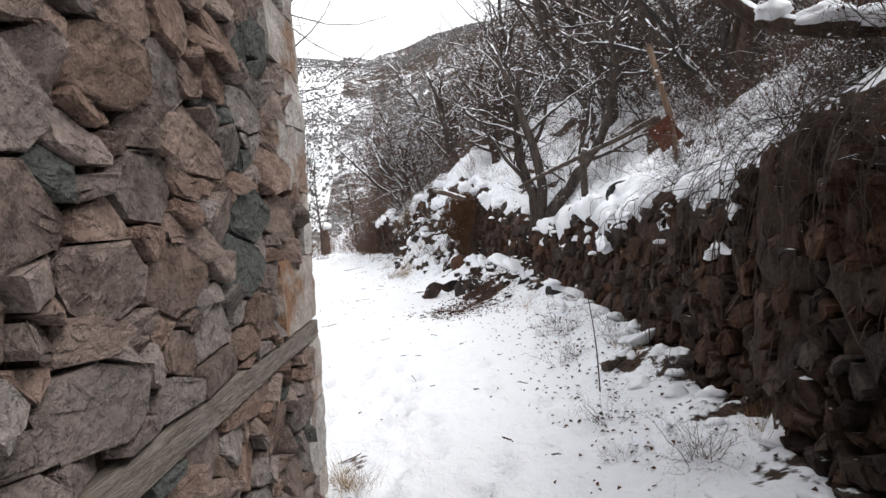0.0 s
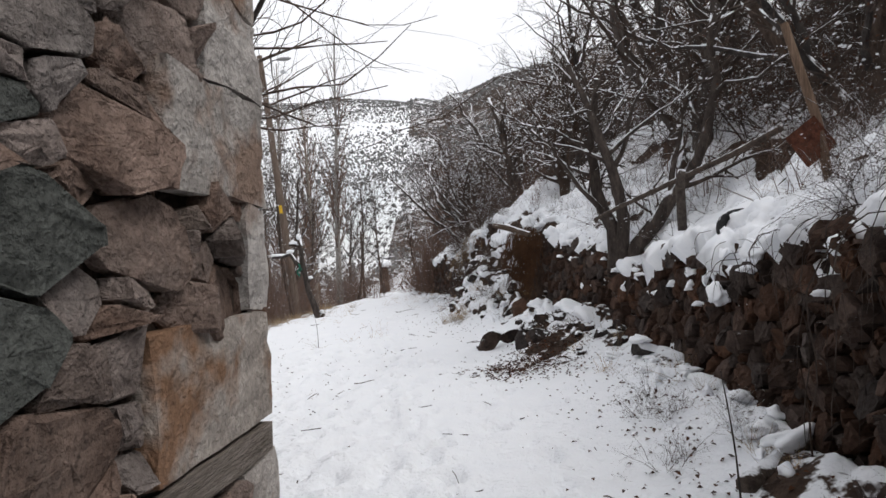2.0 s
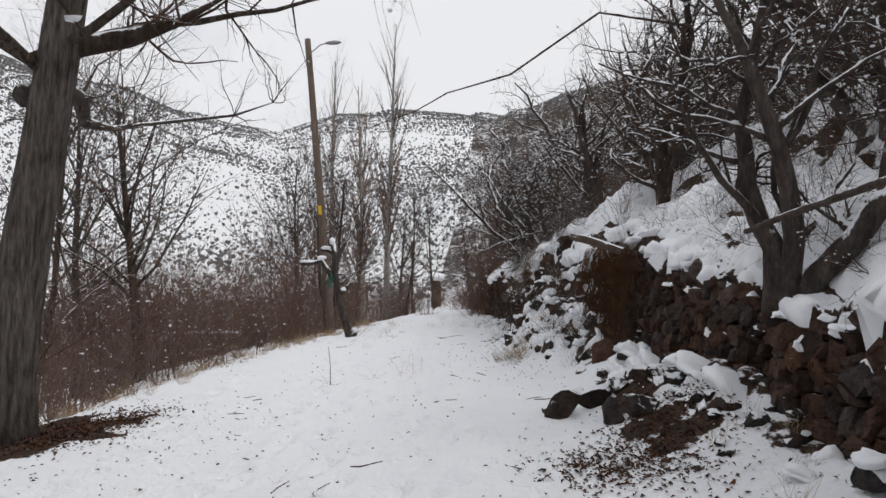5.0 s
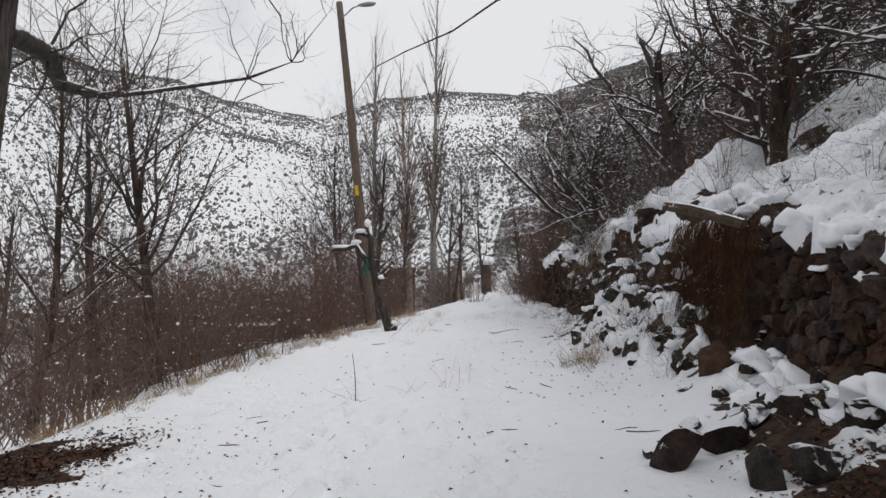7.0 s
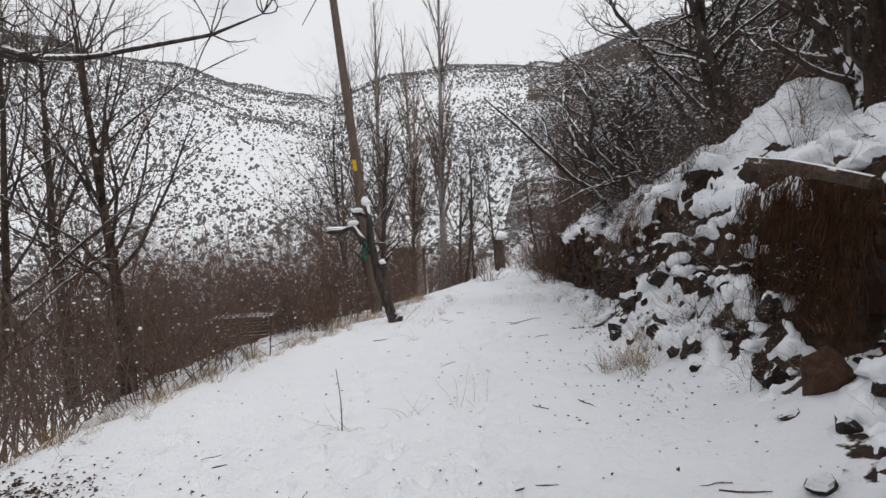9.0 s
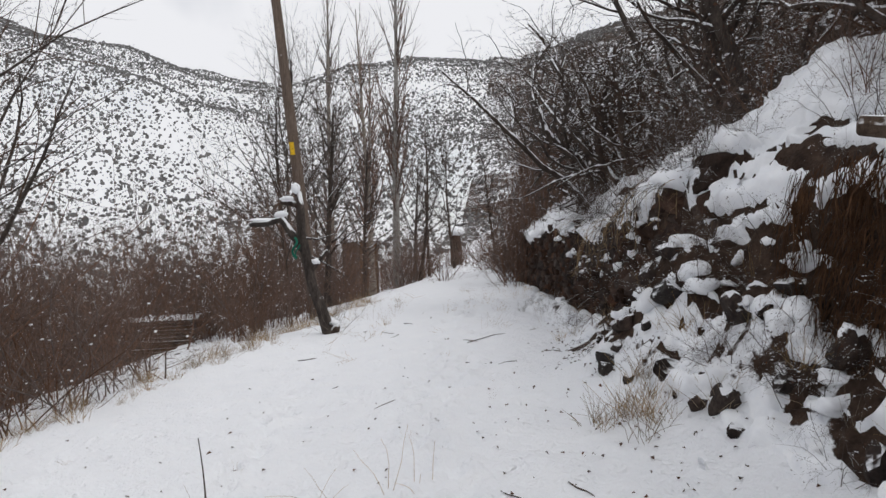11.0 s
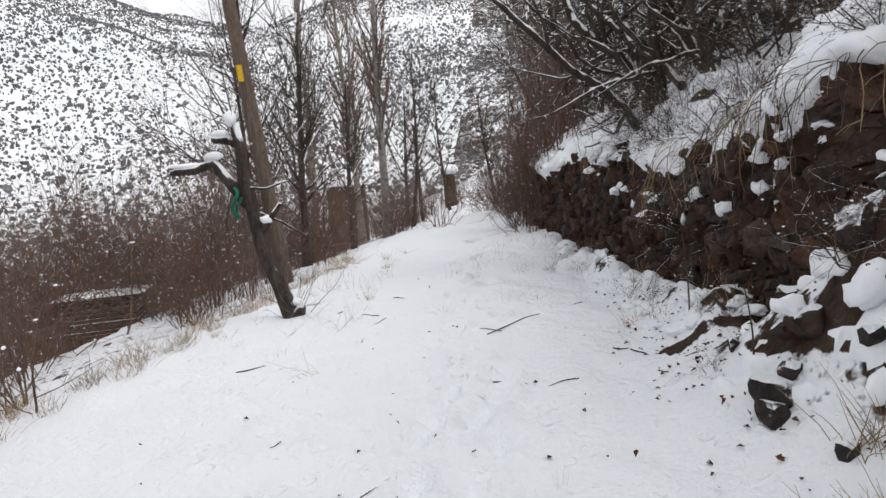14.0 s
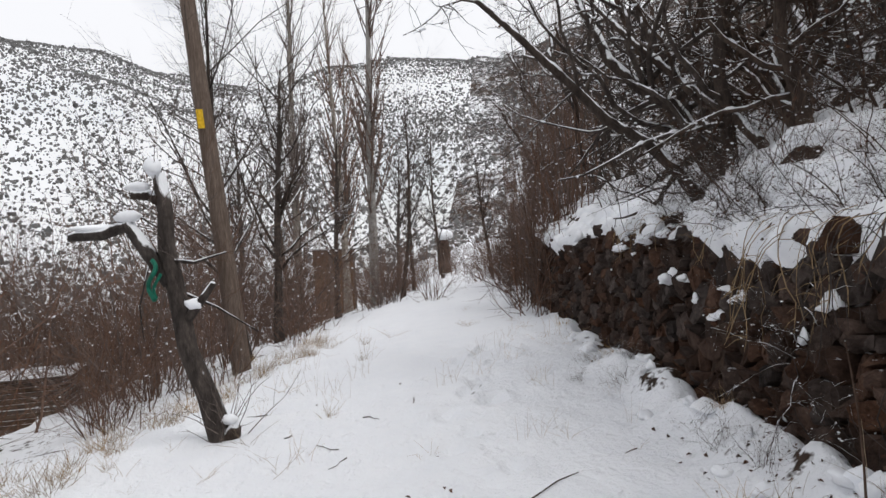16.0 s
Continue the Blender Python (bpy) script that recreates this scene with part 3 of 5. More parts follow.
LAID = 0.66  # the stones lie flat, longer than high
rng = np.random.default_rng(9)
for z0, z1 in ((-0.3, beam_z - 0.055), (beam_z + 0.055, 3.6)):
    sites, wts = scatter(rng, -1.6 * LAID, (HY - 0.1) * LAID, z0, z1, 0.024, 0.15, 5200)
    for (s, z), poly in zip(sites, cells(sites, 0.36, wts)):
        if not poly:
            continue
        poly = [(p / LAID, q) for p, q in poly]
        lim = HY - quoin_in(z) - 0.004
        poly = clip(clip(clip(poly, (0, z1 - 0.004), (0, 1)), (0, z0 + 0.004), (0, -1)), (lim, 0), (1, 0))
        if len(poly) >= 3:
            lay_house(poly, rng, rng.uniform(0.006, 0.05), M_RUBBLE, "stone", gap=rng.uniform(0.005, 0.012))
chunks = []
sites, wts = scatter(rng, -8.4, HX - 0.4, -1.2, 3.6, 0.06, 0.2, 900)
for (s, z), poly in zip(sites, cells(sites, 0.36, wts)):
    if poly:
        got = stone(poly, rng, 0.01, rng.uniform(0.012, 0.05), 0.022, 0.08)
        if got:
            w = got[0]
            chunks.append((np.column_stack((w[:, 0], HY + w[:, 2] - 0.025, w[:, 1])), [tuple(reversed(q)) for q in got[1]]))
ob = part("end_stones", joined(chunks), M_RUBBLE, house)
tagged(ob, "rubble stones of the end wall", kind="stuff")


# the dry-stone wall that holds up the bank, in two lengths with a fallen stretch between
def lay_wall(name, y0, y1, label, near):
    wall = new(name)
    tagged(wall, label, "stone wall", kind="structure")
    rng = np.random.default_rng(int(y0 * 10) + 40)
    sites, wts = scatter(rng, y0, y1, -0.1, 2.3, 0.032, 0.135, int(760 * (y1 - y0)))
    chunks = []
    for (s, z), poly in zip(sites, cells(sites, 0.25, wts)):
        foot, top = np.interp(s, WALL_Y, FOOT_Z), np.interp(s, TOP_Y, TOP_Z)
        if not poly or z < foot - 0.25 or z > top - 0.05 + 0.1 * math.sin(s * 2.3):
            continue
        got = stone(poly, rng, 0.008, rng.uniform(0.02, 0.11), 0.022, 0.13, 0.06, 0.010)
        if got is None:
            continue
        w, f = got
        lean = 0.10 * (w[:, 1] - foot)
        xw = wall_x(w[:, 0])
        pts = np.column_stack((xw - w[:, 2] + lean - 0.03, w[:, 0], w[:, 1]))
        f = [tuple(reversed(q)) for q in f]
        if near[0] < s < near[1]:
            o = pts.mean(0)
            link("stone", mesh("stone", pts - o, f, M_DRYSTONE), wall, Matrix.Translation(Vector(o)))
        else:
            chunks.append((pts, f))
    if chunks:
        ob = part("stones", joined(chunks), M_DRYSTONE_REST, wall)
        tagged(ob, "dark brown field stones", kind="stuff")
    return wall


lay_wall("dry_stone_wall_1", 1.0, 14.1, "dark brown dry-stone retaining wall, snow caught on its ledges", (4.9, 8.0))
lay_wall("dry_stone_wall_2", 17.2, 31.0, "dark dry-stone retaining wall under a snowy bank", (18.8, 21.4))


# ---- growing things ----
def unit(v):
    return v / (np.linalg.norm(v) + 1e-9)


def aside(rng, d, degrees):
    a = unit(np.cross(d, rng.normal(0, 1, 3)))
    t = radians(degrees)
    return unit(d * math.cos(t) + a * math.sin(t))


def grow(rng, levels, spec, p, d, length, r, depth=0):
    """Grow one limb and its offshoots into levels[depth]: lists of (points, radii)."""
    s = spec[depth]
    n = s["seg"]
    pts, dirs = [np.array(p, float)], [d]
    for i in range(n):
        d = unit(d + rng.normal(0, s["wander"], 3) + np.array((0, 0, s["up"])))
        pts.append(pts[-1] + d * length / n)
        dirs.append(d)
    tip = s.get("tip", 0.25)
    levels[depth].append((pts, [r * (1 - (1 - tip) * i / n) for i in range(n + 1)]))
    if depth + 1 < len(spec):
        k = spec[depth + 1]
        for _ in range(max(1, int(rng.normal(k["n"], k["n"] * 0.15)))):
            t = rng.uniform(k["t0"], 0.98)
            i = min(int(t * n), n - 1)
            f = t * n - i
            q = pts[i] * (1 - f) + pts[i + 1] * f
            rr = max(r * (1 - (1 - tip) * t) * k["thin"], 0.0022)
            grow(rng, levels, spec, q, aside(rng, dirs[i], rng.uniform(*k["angle"])), length * k["long"] * rng.uniform(0.6, 1.25) * (1.1 - 0.5 * t * k.get("cone", 0.6)), rr, depth + 1)


def clumps(rng, lines, count, size, stretch=(1.5, 1.5, 0.8)):
    """Small lumps of snow caught along the twigs."""
    v0, f0 = ICO1
    out = []
    for _ in range(count):
        pts, rad = lines[rng.integers(len(lines))]
        i = rng.integers(1, len(pts))
        t = rng.uniform()
        c = pts[i - 1] * (1 - t) + pts[i] * t
        s = size * rng.uniform(0.5, 1.5)
        out.append((v0 * rng.uniform(0.6, 1.2, (len(v0), 1)) * (s * stretch[0] * rng.uniform(0.6, 1.3), s * stretch[1] * rng.uniform(0.6, 1.3), s * stretch[2]) + c + (0, 0, s * 0.3), f0))
    return joined(out)


def leaves(rng, places, size):
    vs, fs = [], []
    for i, c in enumerate(places):
        a, b = unit(rng.normal(0, 1, 3)), unit(rng.normal(0, 1, 3))
        s = size * rng.uniform(0.6, 1.4)
        m = c + a * s * 0.5 + np.cross(a, b) * s * 0.12
        vs += [c, m + b * s * 0.4, c + a * s * 1.1, m - b * s * 0.4]
        fs.append((4 * i, 4 * i + 1, 4 * i + 2, 4 * i + 3))
    return np.array(vs), fs


def make_tree(name, label, seed, spec, height, radius, lean=(0, 0), bark=None, twig=None, snow=0, snow_size=0.03, stems=1, spread=0.0, sides=(8, 5, 4, 3), category="tree", leaf=0, group="", strip=0.0):
    rng = np.random.default_rng(seed)
    levels = [[] for _ in spec]
    for i in range(stems):
        d = unit(np.array((lean[0], lean[1], 1.0)) + np.append(rng.normal(0, spread, 2), 0))
        o = np.append(rng.normal(0, 0.05 * (stems > 1), 2) * stems ** 0.5, -0.25)
        grow(rng, levels, spec, o, d, height * (1 if stems == 1 else rng.uniform(0.65, 1.1)), radius * (1 if stems == 1 else rng.uniform(0.6, 1.1)))
    for pts, rad in levels[0]:  # the flare at the root
        if radius > 0.08:
            rad[0] *= 1.35
    if stems > 1:  # all stems rise from one root
        levels[0][:] = [([np.array((0.0, 0.0, -0.4))] + list(pts), [0.0004] + list(rad)) for pts, rad in levels[0]]
    v, f = tubes(levels[0], sides[0])
    if stems > 1:
        root = np.where(np.linalg.norm(v - (0, 0, -0.4), axis=1) < 0.002)[0]
        swap = {int(i): int(root[0]) for i in root}
        f = [q for q in (tuple(dict.fromkeys(swap.get(i, i) for i in q)) for q in f) if len(q) > 2]
    tree = link(name, mesh(name, v, f, bark, True))
    tagged(tree, label, category, group)
    last = len(spec)
    if last > 1:
        link("limb_crown", mesh("limb_crown", *tubes(levels[1], sides[1]), bark if last > 3 else twig, True), tree)
    if last > 2:
        fine = joined([tubes(levels[k], sides[k]) for k in range(2, last)])
        tagged(link("twig_crown", mesh("twig_crown", *fine, twig), tree), "thin bare twigs", kind="stuff")
    every = sum(levels[1:], [])
    if snow:
        tagged(link("snow_clump", mesh("snow_clump", *clumps(rng, every, snow, snow_size), M_SNOW), tree), "snow caught on the twigs", kind="stuff")
    if strip:
        bits = []
        for pts, rad in levels[1] + (levels[2] if last > 3 else []) + levels[0]:
            for i in range(1, len(pts)):
                a, b = np.array(pts[i - 1]), np.array(pts[i])
                if rng.uniform() < strip and abs(b[2] - a[2]) < 0.72 * np.linalg.norm(b - a) and a[2] > 0:
                    q0, q1 = np.sort(rng.uniform(0, 1, 2))
                    ra, rb = rad[i - 1], rad[i]
                    w = [(a + (b - a) * k) + (0, 0, 0.75 * (ra + (rb - ra) * k)) for k in np.linspace(q0, q1, 4)]
                    bits.append((w, [0.003, ra * 0.75 + 0.006 * rng.uniform(0.5, 1.5), rb * 0.75 + 0.006 * rng.uniform(0.5, 1.6), 0.003]))
        if bits:
            tagged(link("branch_snow", mesh("branch_snow", *tubes(bits, 5), M_SNOW, True), tree), "snow lying along the branches", kind="stuff")
    if leaf:
        at = [every[rng.integers(len(every))][0][-1] + rng.normal(0, 0.04, 3) for _ in range(leaf)]
        tagged(link("dead_leaf", mesh("dead_leaf", *leaves(rng, at, 0.034), M_LEAF), tree), "withered brown leaves", kind="stuff")
    return tree


def stand(thing, x, y, turn=0.0, size=1.0, sink=0.05, first=False, lift=None):
    z = float(ground_z(x, y)) - sink if lift is None else lift
    m = pose(x, y, z, 0, 0, turn)
    if first:
        thing.matrix_basis = m @ Matrix.Diagonal((size, size, size, 1))
        return thing
    keep = thing.scale.copy()
    thing.scale = (size, size, size)
    got = copy_thing(thing, m)
    thing.scale = keep
    return got


SHRUB = [dict(seg=6, wander=0.17, up=0.04, tip=0.3), dict(n=7, t0=0.2, angle=(30, 70), long=0.42, thin=0.6, seg=3, wander=0.12, up=0.05), dict(n=3, t0=0.2, angle=(25, 65), long=0.5, thin=0.7, seg=2, wander=0.15, up=0.02)]
TANGLE = [dict(seg=6, wander=0.22, up=-0.05, tip=0.3), dict(n=7, t0=0.15, angle=(30, 80), long=0.40, thin=0.6, seg=4, wander=0.25, up=-0.03), dict(n=4, t0=0.1, angle=(30, 80), long=0.5, thin=0.7, seg=2, wander=0.25, up=-0.02)]
BANKTREE = [dict(seg=9, wander=0.19, up=0.05, tip=0.3), dict(n=9, t0=0.22, angle=(35, 80), long=0.52, thin=0.5, seg=8, wander=0.24, up=0.03), dict(n=9, t0=0.12, angle=(30, 75), long=0.40, thin=0.5, seg=5, wander=0.22, up=0.03), dict(n=4, t0=0.15, angle=(25, 65), long=0.45, thin=0.6, seg=2, wander=0.15, up=0.0)]
OLDTREE = [dict(seg=9, wander=0.018, up=0.02, tip=0.55), dict(n=8, t0=0.38, angle=(45, 80), long=0.55, thin=0.27, seg=8, wander=0.2, up=0.05), dict(n=10, t0=0.2, angle=(30, 70), long=0.42, thin=0.5, seg=5, wander=0.16, up=0.04), dict(n=7, t0=0.15, angle=(25, 70), long=0.42, thin=0.5, seg=3, wander=0.15, up=0.02)]
SLENDER = [dict(seg=8, wander=0.06, up=0.04, tip=0.2), dict(n=19, t0=0.2, angle=(22, 52), long=0.46, thin=0.45, seg=5, wander=0.12, up=0.07), dict(n=8, t0=0.15, angle=(25, 60), long=0.42, thin=0.55, seg=4, wander=0.15, up=0.04), dict(n=5, t0=0.15, angle=(25, 60), long=0.45, thin=0.6, seg=2, wander=0.13, up=0.0)]
POPLAR = [dict(seg=9, wander=0.012, up=0.05, tip=0.12), dict(n=75, t0=0.22, angle=(14, 32), long=0.20, thin=0.36, seg=5, wander=0.05, up=0.10, cone=0.9), dict(n=5, t0=0.15, angle=(12, 35), long=0.4, thin=0.6, seg=3, wander=0.07, up=0.06)]

# the two old trees beside the house
old_a = make_tree("old_tree", "large grey-barked bare tree with deeply furrowed trunk, snow round its foot", 31, OLDTREE, 9.0, 0.31, (0.045, 0.0), M_BARK, M_TWIG, 120, 0.015, sides=(14, 7, 4, 3))
stand(old_a, -6.8, 11.5, 0, 1.0, 0.1, True)
old_b = make_tree("old_tree", "dark-trunked bare tree close by the house corner", 37, OLDTREE, 8.0, 0.20, (0.05, 0.0), M_DARKBARK, M_TWIG, 90, 0.015, sides=(14, 7, 4, 3))
stand(old_b, -3.78, 7.4, 0, 1.0, 0.1, True)
# slender trees at the lip of the valley
slim_a = make_tree("slender_tree", "slender dark bare tree among the roadside thicket", 41, SLENDER, 7.5, 0.13, (0.03, 0), M_DARKBARK, M_TWIG, 90, 0.018)
slim_b = make_tree("slender_tree", "slender dark bare tree among the roadside thicket", 42, SLENDER, 8.5, 0.10, (-0.05, 0.05), M_DARKBARK, M_TWIG, 90, 0.018)
stand(slim_a, -9.7, 18.1, 0, 1.0, 0.1, True)
stand(slim_b, -8.3, 26.5, 0, 0.85, 0.1, True)
rng = np.random.default_rng(77)
for x, y, s in ((-11.2, 16.6, 0.9), (-12.4, 19.5, 1.0), (-9.6, 30.5, 0.95), (-11.8, 33.0, 1.05), (-14.2, 37.0, 1.1), (-8.3, 37.5, 0.85), (-12.3, 42.0, 1.1), (-16.0, 46.0, 1.2), (-9.0, 49.0, 1.0), (-22.0, 52.0, 1.2), (-13.0, 55.0, 1.2), (-6.2, 47.0, 0.8), (-18.5, 22.0, 0.9)):
    t = stand(slim_a if rng.uniform() < 0.5 else slim_b, x, y, rng.uniform(0, 360), s, 0.1)
poplar = make_tree("poplar", "tall bare poplar with upright branches and pale trunk", 51, POPLAR, 17.0, 0.20, (0.0, 0), M_PALEBARK, M_REDTWIG, 0, sides=(8, 4, 3))
stand(poplar, -9.9, 39.7, 0, 1.0, 0.1, True)
stand(poplar, -14.5, 43.0, 120, 1.05, 0.1)
stand(poplar, -12.9, 45.0, 220, 0.95, 0.1)
stand(poplar, -17.5, 58.0, 60, 1.1, 0.1)

# trees on the bank
bank_a = make_tree("bank_tree", "gnarled many-stemmed bare tree with snow along its branches", 61, BANKTREE, 4.0, 0.13, (-0.12, 0), M_DARKBARK, M_TWIG, 150, 0.015, stems=3, spread=0.25, sides=(9, 6, 4, 3), leaf=70, strip=0.5)
bank_b = make_tree("bank_tree", "gnarled many-stemmed bare tree with snow along its branches", 62, BANKTREE, 4.6, 0.075, (-0.22, 0.05), M_DARKBARK, M_TWIG, 150, 0.015, stems=5, spread=0.30, sides=(9, 6, 4, 3), leaf=50, strip=0.35)
stand(bank_a, 1.66, 10.9, 30, 0.85, 0.05, True)
bank_c = make_tree("bank_tree", "dark leaning many-stemmed bare tree rooted on the wall top", 64, BANKTREE, 3.8, 0.10, (-0.34, 0.12), M_DARKBARK, M_TWIG, 150, 0.015, stems=4, spread=0.2, sides=(9, 6, 4, 3), leaf=50, strip=0.35)
stand(bank_b, 2.4, 18.2, 0, 1.15, 0.05, True)
stand(bank_c, -1.08, 22.0, 0, 1.0, 0.05, True)
stand(bank_c, -0.62, 21.35, -38, 0.9)
for x, y, s in ((1.3, 16.2, 0.9), (3.2, 12.6, 1.1), (0.6, 19.6, 1.0), (0.8, 23.6, 1.1), (-0.5, 26.2, 1.0), (1.6, 27.5, 1.2), (-1.4, 30.0, 1.0), (4.6, 15.5, 1.2), (4.0, 9.0, 1.0), (5.4, 10.9, 1.2), (3.2, 22.0, 1.2), (5.0, 20.0, 1.3), (-0.6, 34.0, 1.2), (2.8, 31.0, 1.3), (4.6, 6.4, 1.1), (6.2, 25.0, 1.4), (6.8, 14.0, 1.3), (-2.6, 38.0, 1.1)):
    stand(bank_a if rng.uniform() < 0.5 else bank_b, x, y, rng.uniform(0, 360), s)

# shrubs: a thicket along the valley side, brush over the bank, a hedge at the end of the path
shrubs = [make_tree("shrub", "bare reddish-brown thicket shrub with many thin stems", 70 + i, SHRUB, 2.3, 0.012, (0, 0), M_REDTWIG, M_REDTWIG, 10, 0.011, stems=11, spread=0.5, sides=(4, 3, 3), category="shrub", group="thicket shrubs") for i in range(4)]
brush = [make_tree("brush", "dark tangled bare bramble with snow and withered leaves", 80 + i, TANGLE, 1.9, 0.011, (-0.25, 0), M_TWIG, M_TWIG, 46, 0.012, stems=12, spread=0.7, sides=(4, 3, 3), category="shrub", leaf=230, group="bank brambles") for i in range(4)]
for i, s in enumerate(shrubs):
    stand(s, -9.5 - i * 1.3, 20.0 + i * 2.5, 0, 1.0, 0.05, True)
for i, s in enumerate(brush):
    stand(s, 4.2 + 0.4 * i, 4.0 + 3 * i, 0, 1.0, 0.05, True)
rng = np.random.default_rng(78)


def spot(kinds, x, y, lo, hi):
    a = math.degrees(math.atan2(-(x + 2.5), y - 15.6))  # open lanes towards the shed and the crib
    turn, size, kind = rng.uniform(0, 360), rng.uniform(lo, hi), rng.integers(len(kinds))
    if x < -5 and ((18.6 < a < 22.6 and y < 46.5) or (40 < a < 50 and y < 25.5 and y > 18)):
        return None
    return stand(kinds[kind], x, y, turn, size)


for y in np.arange(9.0, 36.0, 0.62):
    for k in range(3):
        if 18.8 < y < 24.6 and k == 0:
            continue
        if rng.uniform() < (0.5 if k == 0 else 0.36):
            continue
        d = 0.5 + k * 1.2 + rng.uniform(0, 1.2) + (2.6 if 23 < y < 26 else 0) * (k == 0) + (1.6 if y < 13 else 0) + (0.9 if 18.8 < y < 24.6 else 0)
        spot(shrubs, np.interp(y, EDGE_Y, EDGE_X) - d, y + rng.uniform(-0.4, 0.4), 0.6 if k == 0 else 0.7, 2.1 if k else 1.2)
for _ in range(34):
    y = rng.uniform(26, 62)
    spot(shrubs, np.interp(y, EDGE_Y, EDGE_X) - rng.uniform(4, 16), y, 0.8, 1.4)
for _ in range(72):
    y = rng.uniform(33.5, 58)
    spot(shrubs, np.interp(y, PATH_Y, PATH_X) + rng.uniform(-7.5, 2.5) if y > 37 else np.interp(y, PATH_Y, PATH_X) - rng.uniform(1.2, 6), y, 0.7, 1.35)
TALL = [dict(seg=6, wander=0.05, up=0.05, tip=0.25), dict(n=8, t0=0.25, angle=(12, 38), long=0.30, thin=0.6, seg=3, wander=0.08, up=0.06), dict(n=3, t0=0.2, angle=(15, 45), long=0.45, thin=0.7, seg=2, wander=0.12, up=0.02)]
tall = [make_tree("sapling", "clump of tall thin reddish-brown saplings", 95 + i, TALL, 5.0, 0.016, (0, 0), M_REDTWIG, M_REDTWIG, 8, 0.02, stems=8, spread=0.13, sides=(4, 3, 3), category="sapling", group="saplings by the path") for i in range(2)]
for i, s in enumerate(tall):
    stand(s, float(wall_x(28.0 + 2 * i)) + 0.4, 28.0 + 2 * i, 0, 1.0, 0.05, True)
for _ in range(24):
    y = rng.uniform(27.5, 40)
    spot(tall, wall_x(y) + rng.uniform(-0.7, 1.6), y, 0.55, 1.05)
for _ in range(26):
    y = rng.uniform(15, 60)
    spot(tall, np.interp(y, EDGE_Y, EDGE_X) - rng.uniform(1.5, 9), y, 0.6, 1.1)
for _ in range(26):
    y = rng.uniform(27, 40)
    spot(shrubs, wall_x(y) + rng.uniform(-0.6, 1.4), y, 0.6, 1.3)
for _ in range(16):  # beside the cut tree
    y = rng.uniform(21.6, 25.0)
    spot(shrubs, -rng.uniform(7.4, 9.6), y, 0.45, 0.9)
for _ in range(40):  # the dense brush behind the crib and the cut tree
    y = rng.uniform(24.5, 38.0)
    spot(shrubs, -rng.uniform(11.5, 21.0), y, 1.3, 2.2)
for _ in range(62):  # further down the slope
    y = rng.uniform(17.5, 36.0)
    spot(shrubs, np.interp(y, EDGE_Y, EDGE_X) - rng.uniform(4.5, 14), y, 1.1, 1.9)
for _ in range(170):
    y = rng.uniform(0.0, 27.0)
    v = (2.3 if 5.6 < y < 17.5 else 1.4) + 6.0 * rng.uniform() ** 1.4
    spot(brush, wall_x(y) + v, y, 0.8, 1.35)
for _ in range(38):  # hanging over the near wall
    y = rng.uniform(0.2, 5.4)
    spot(brush, wall_x(y) + rng.uniform(0.55, 1.7), y, 0.4, 0.72)
for _ in range(34):
    y = rng.uniform(1.0, 6.2)
    spot(brush, wall_x(y) + rng.uniform(0.12, 0.8), y, 0.22, 0.42)
for _ in range(44):
    y = rng.uniform(6, 27)
    if not 6.2 < y < 8.0:
        spot(brush, wall_x(y) + rng.uniform(0.3, 2.2), y, 0.25, 0.55)
for _ in range(20):  # brambles trailing over the second wall
    y = rng.uniform(17.6, 23)
    spot(brush, wall_x(y) + rng.uniform(0.05, 0.5), y, 0.3, 0.55)
for _ in range(26):
    y = rng.uniform(5.6, 22)
    spot(shrubs, wall_x(y) + rng.uniform(0.5, 2.3), y, 0.25, 0.55)
for _ in range(30):
    y = rng.uniform(0.0, 40.0)
    spot(shrubs, wall_x(y) + rng.uniform(6, 16), y, 1.2, 2.0)

# scrub on the far hills
rng = np.random.default_rng(90)
N = 95000
az, rr = np.radians(rng.uniform(-14, 62, N)), np.sqrt(rng.uniform(85 ** 2, 335 ** 2, N))
hx, hy = -1.5 - rr * np.sin(az), 9 + rr * np.cos(az)
dens = 0.7 * value_noise(hx, hy, 91, 40) + 0.6 * value_noise(hx, hy, 92, 14)
ok = dens > rng.uniform(-1.05, 0.75, N)
hx, hy = hx[ok], hy[ok]
hz = ground_z(hx, hy)
v0, f0 = ICO1
sz = rng.uniform(0.12, 0.36, len(hx)) * np.where(rng.uniform(size=len(hx)) < 0.06, 1.8, 1.0)
vv = v0[None] * rng.uniform(0.35, 1.35, (len(hx), len(v0), 1)) * np.stack((sz * rng.uniform(0.8, 1.6, len(hx)), sz * rng.uniform(0.8, 1.4, len(hx)), sz * rng.uniform(0.8, 1.5, len(hx))), -1)[:, None, :] + np.stack((hx, hy, hz + sz * 0.35), -1)[:, None, :]
ff = (np.array(f0)[None] + (np.arange(len(hx)) * len(v0))[:, None, None]).reshape(-1, 3)
scrub = link("hill_scrub", mesh("hill_scrub", vv.reshape(-1, 3), ff, M_SCRUB))
tagged(scrub, "dark leafless scrub dotted over the snowy far hillside", "scrub", kind="stuff")


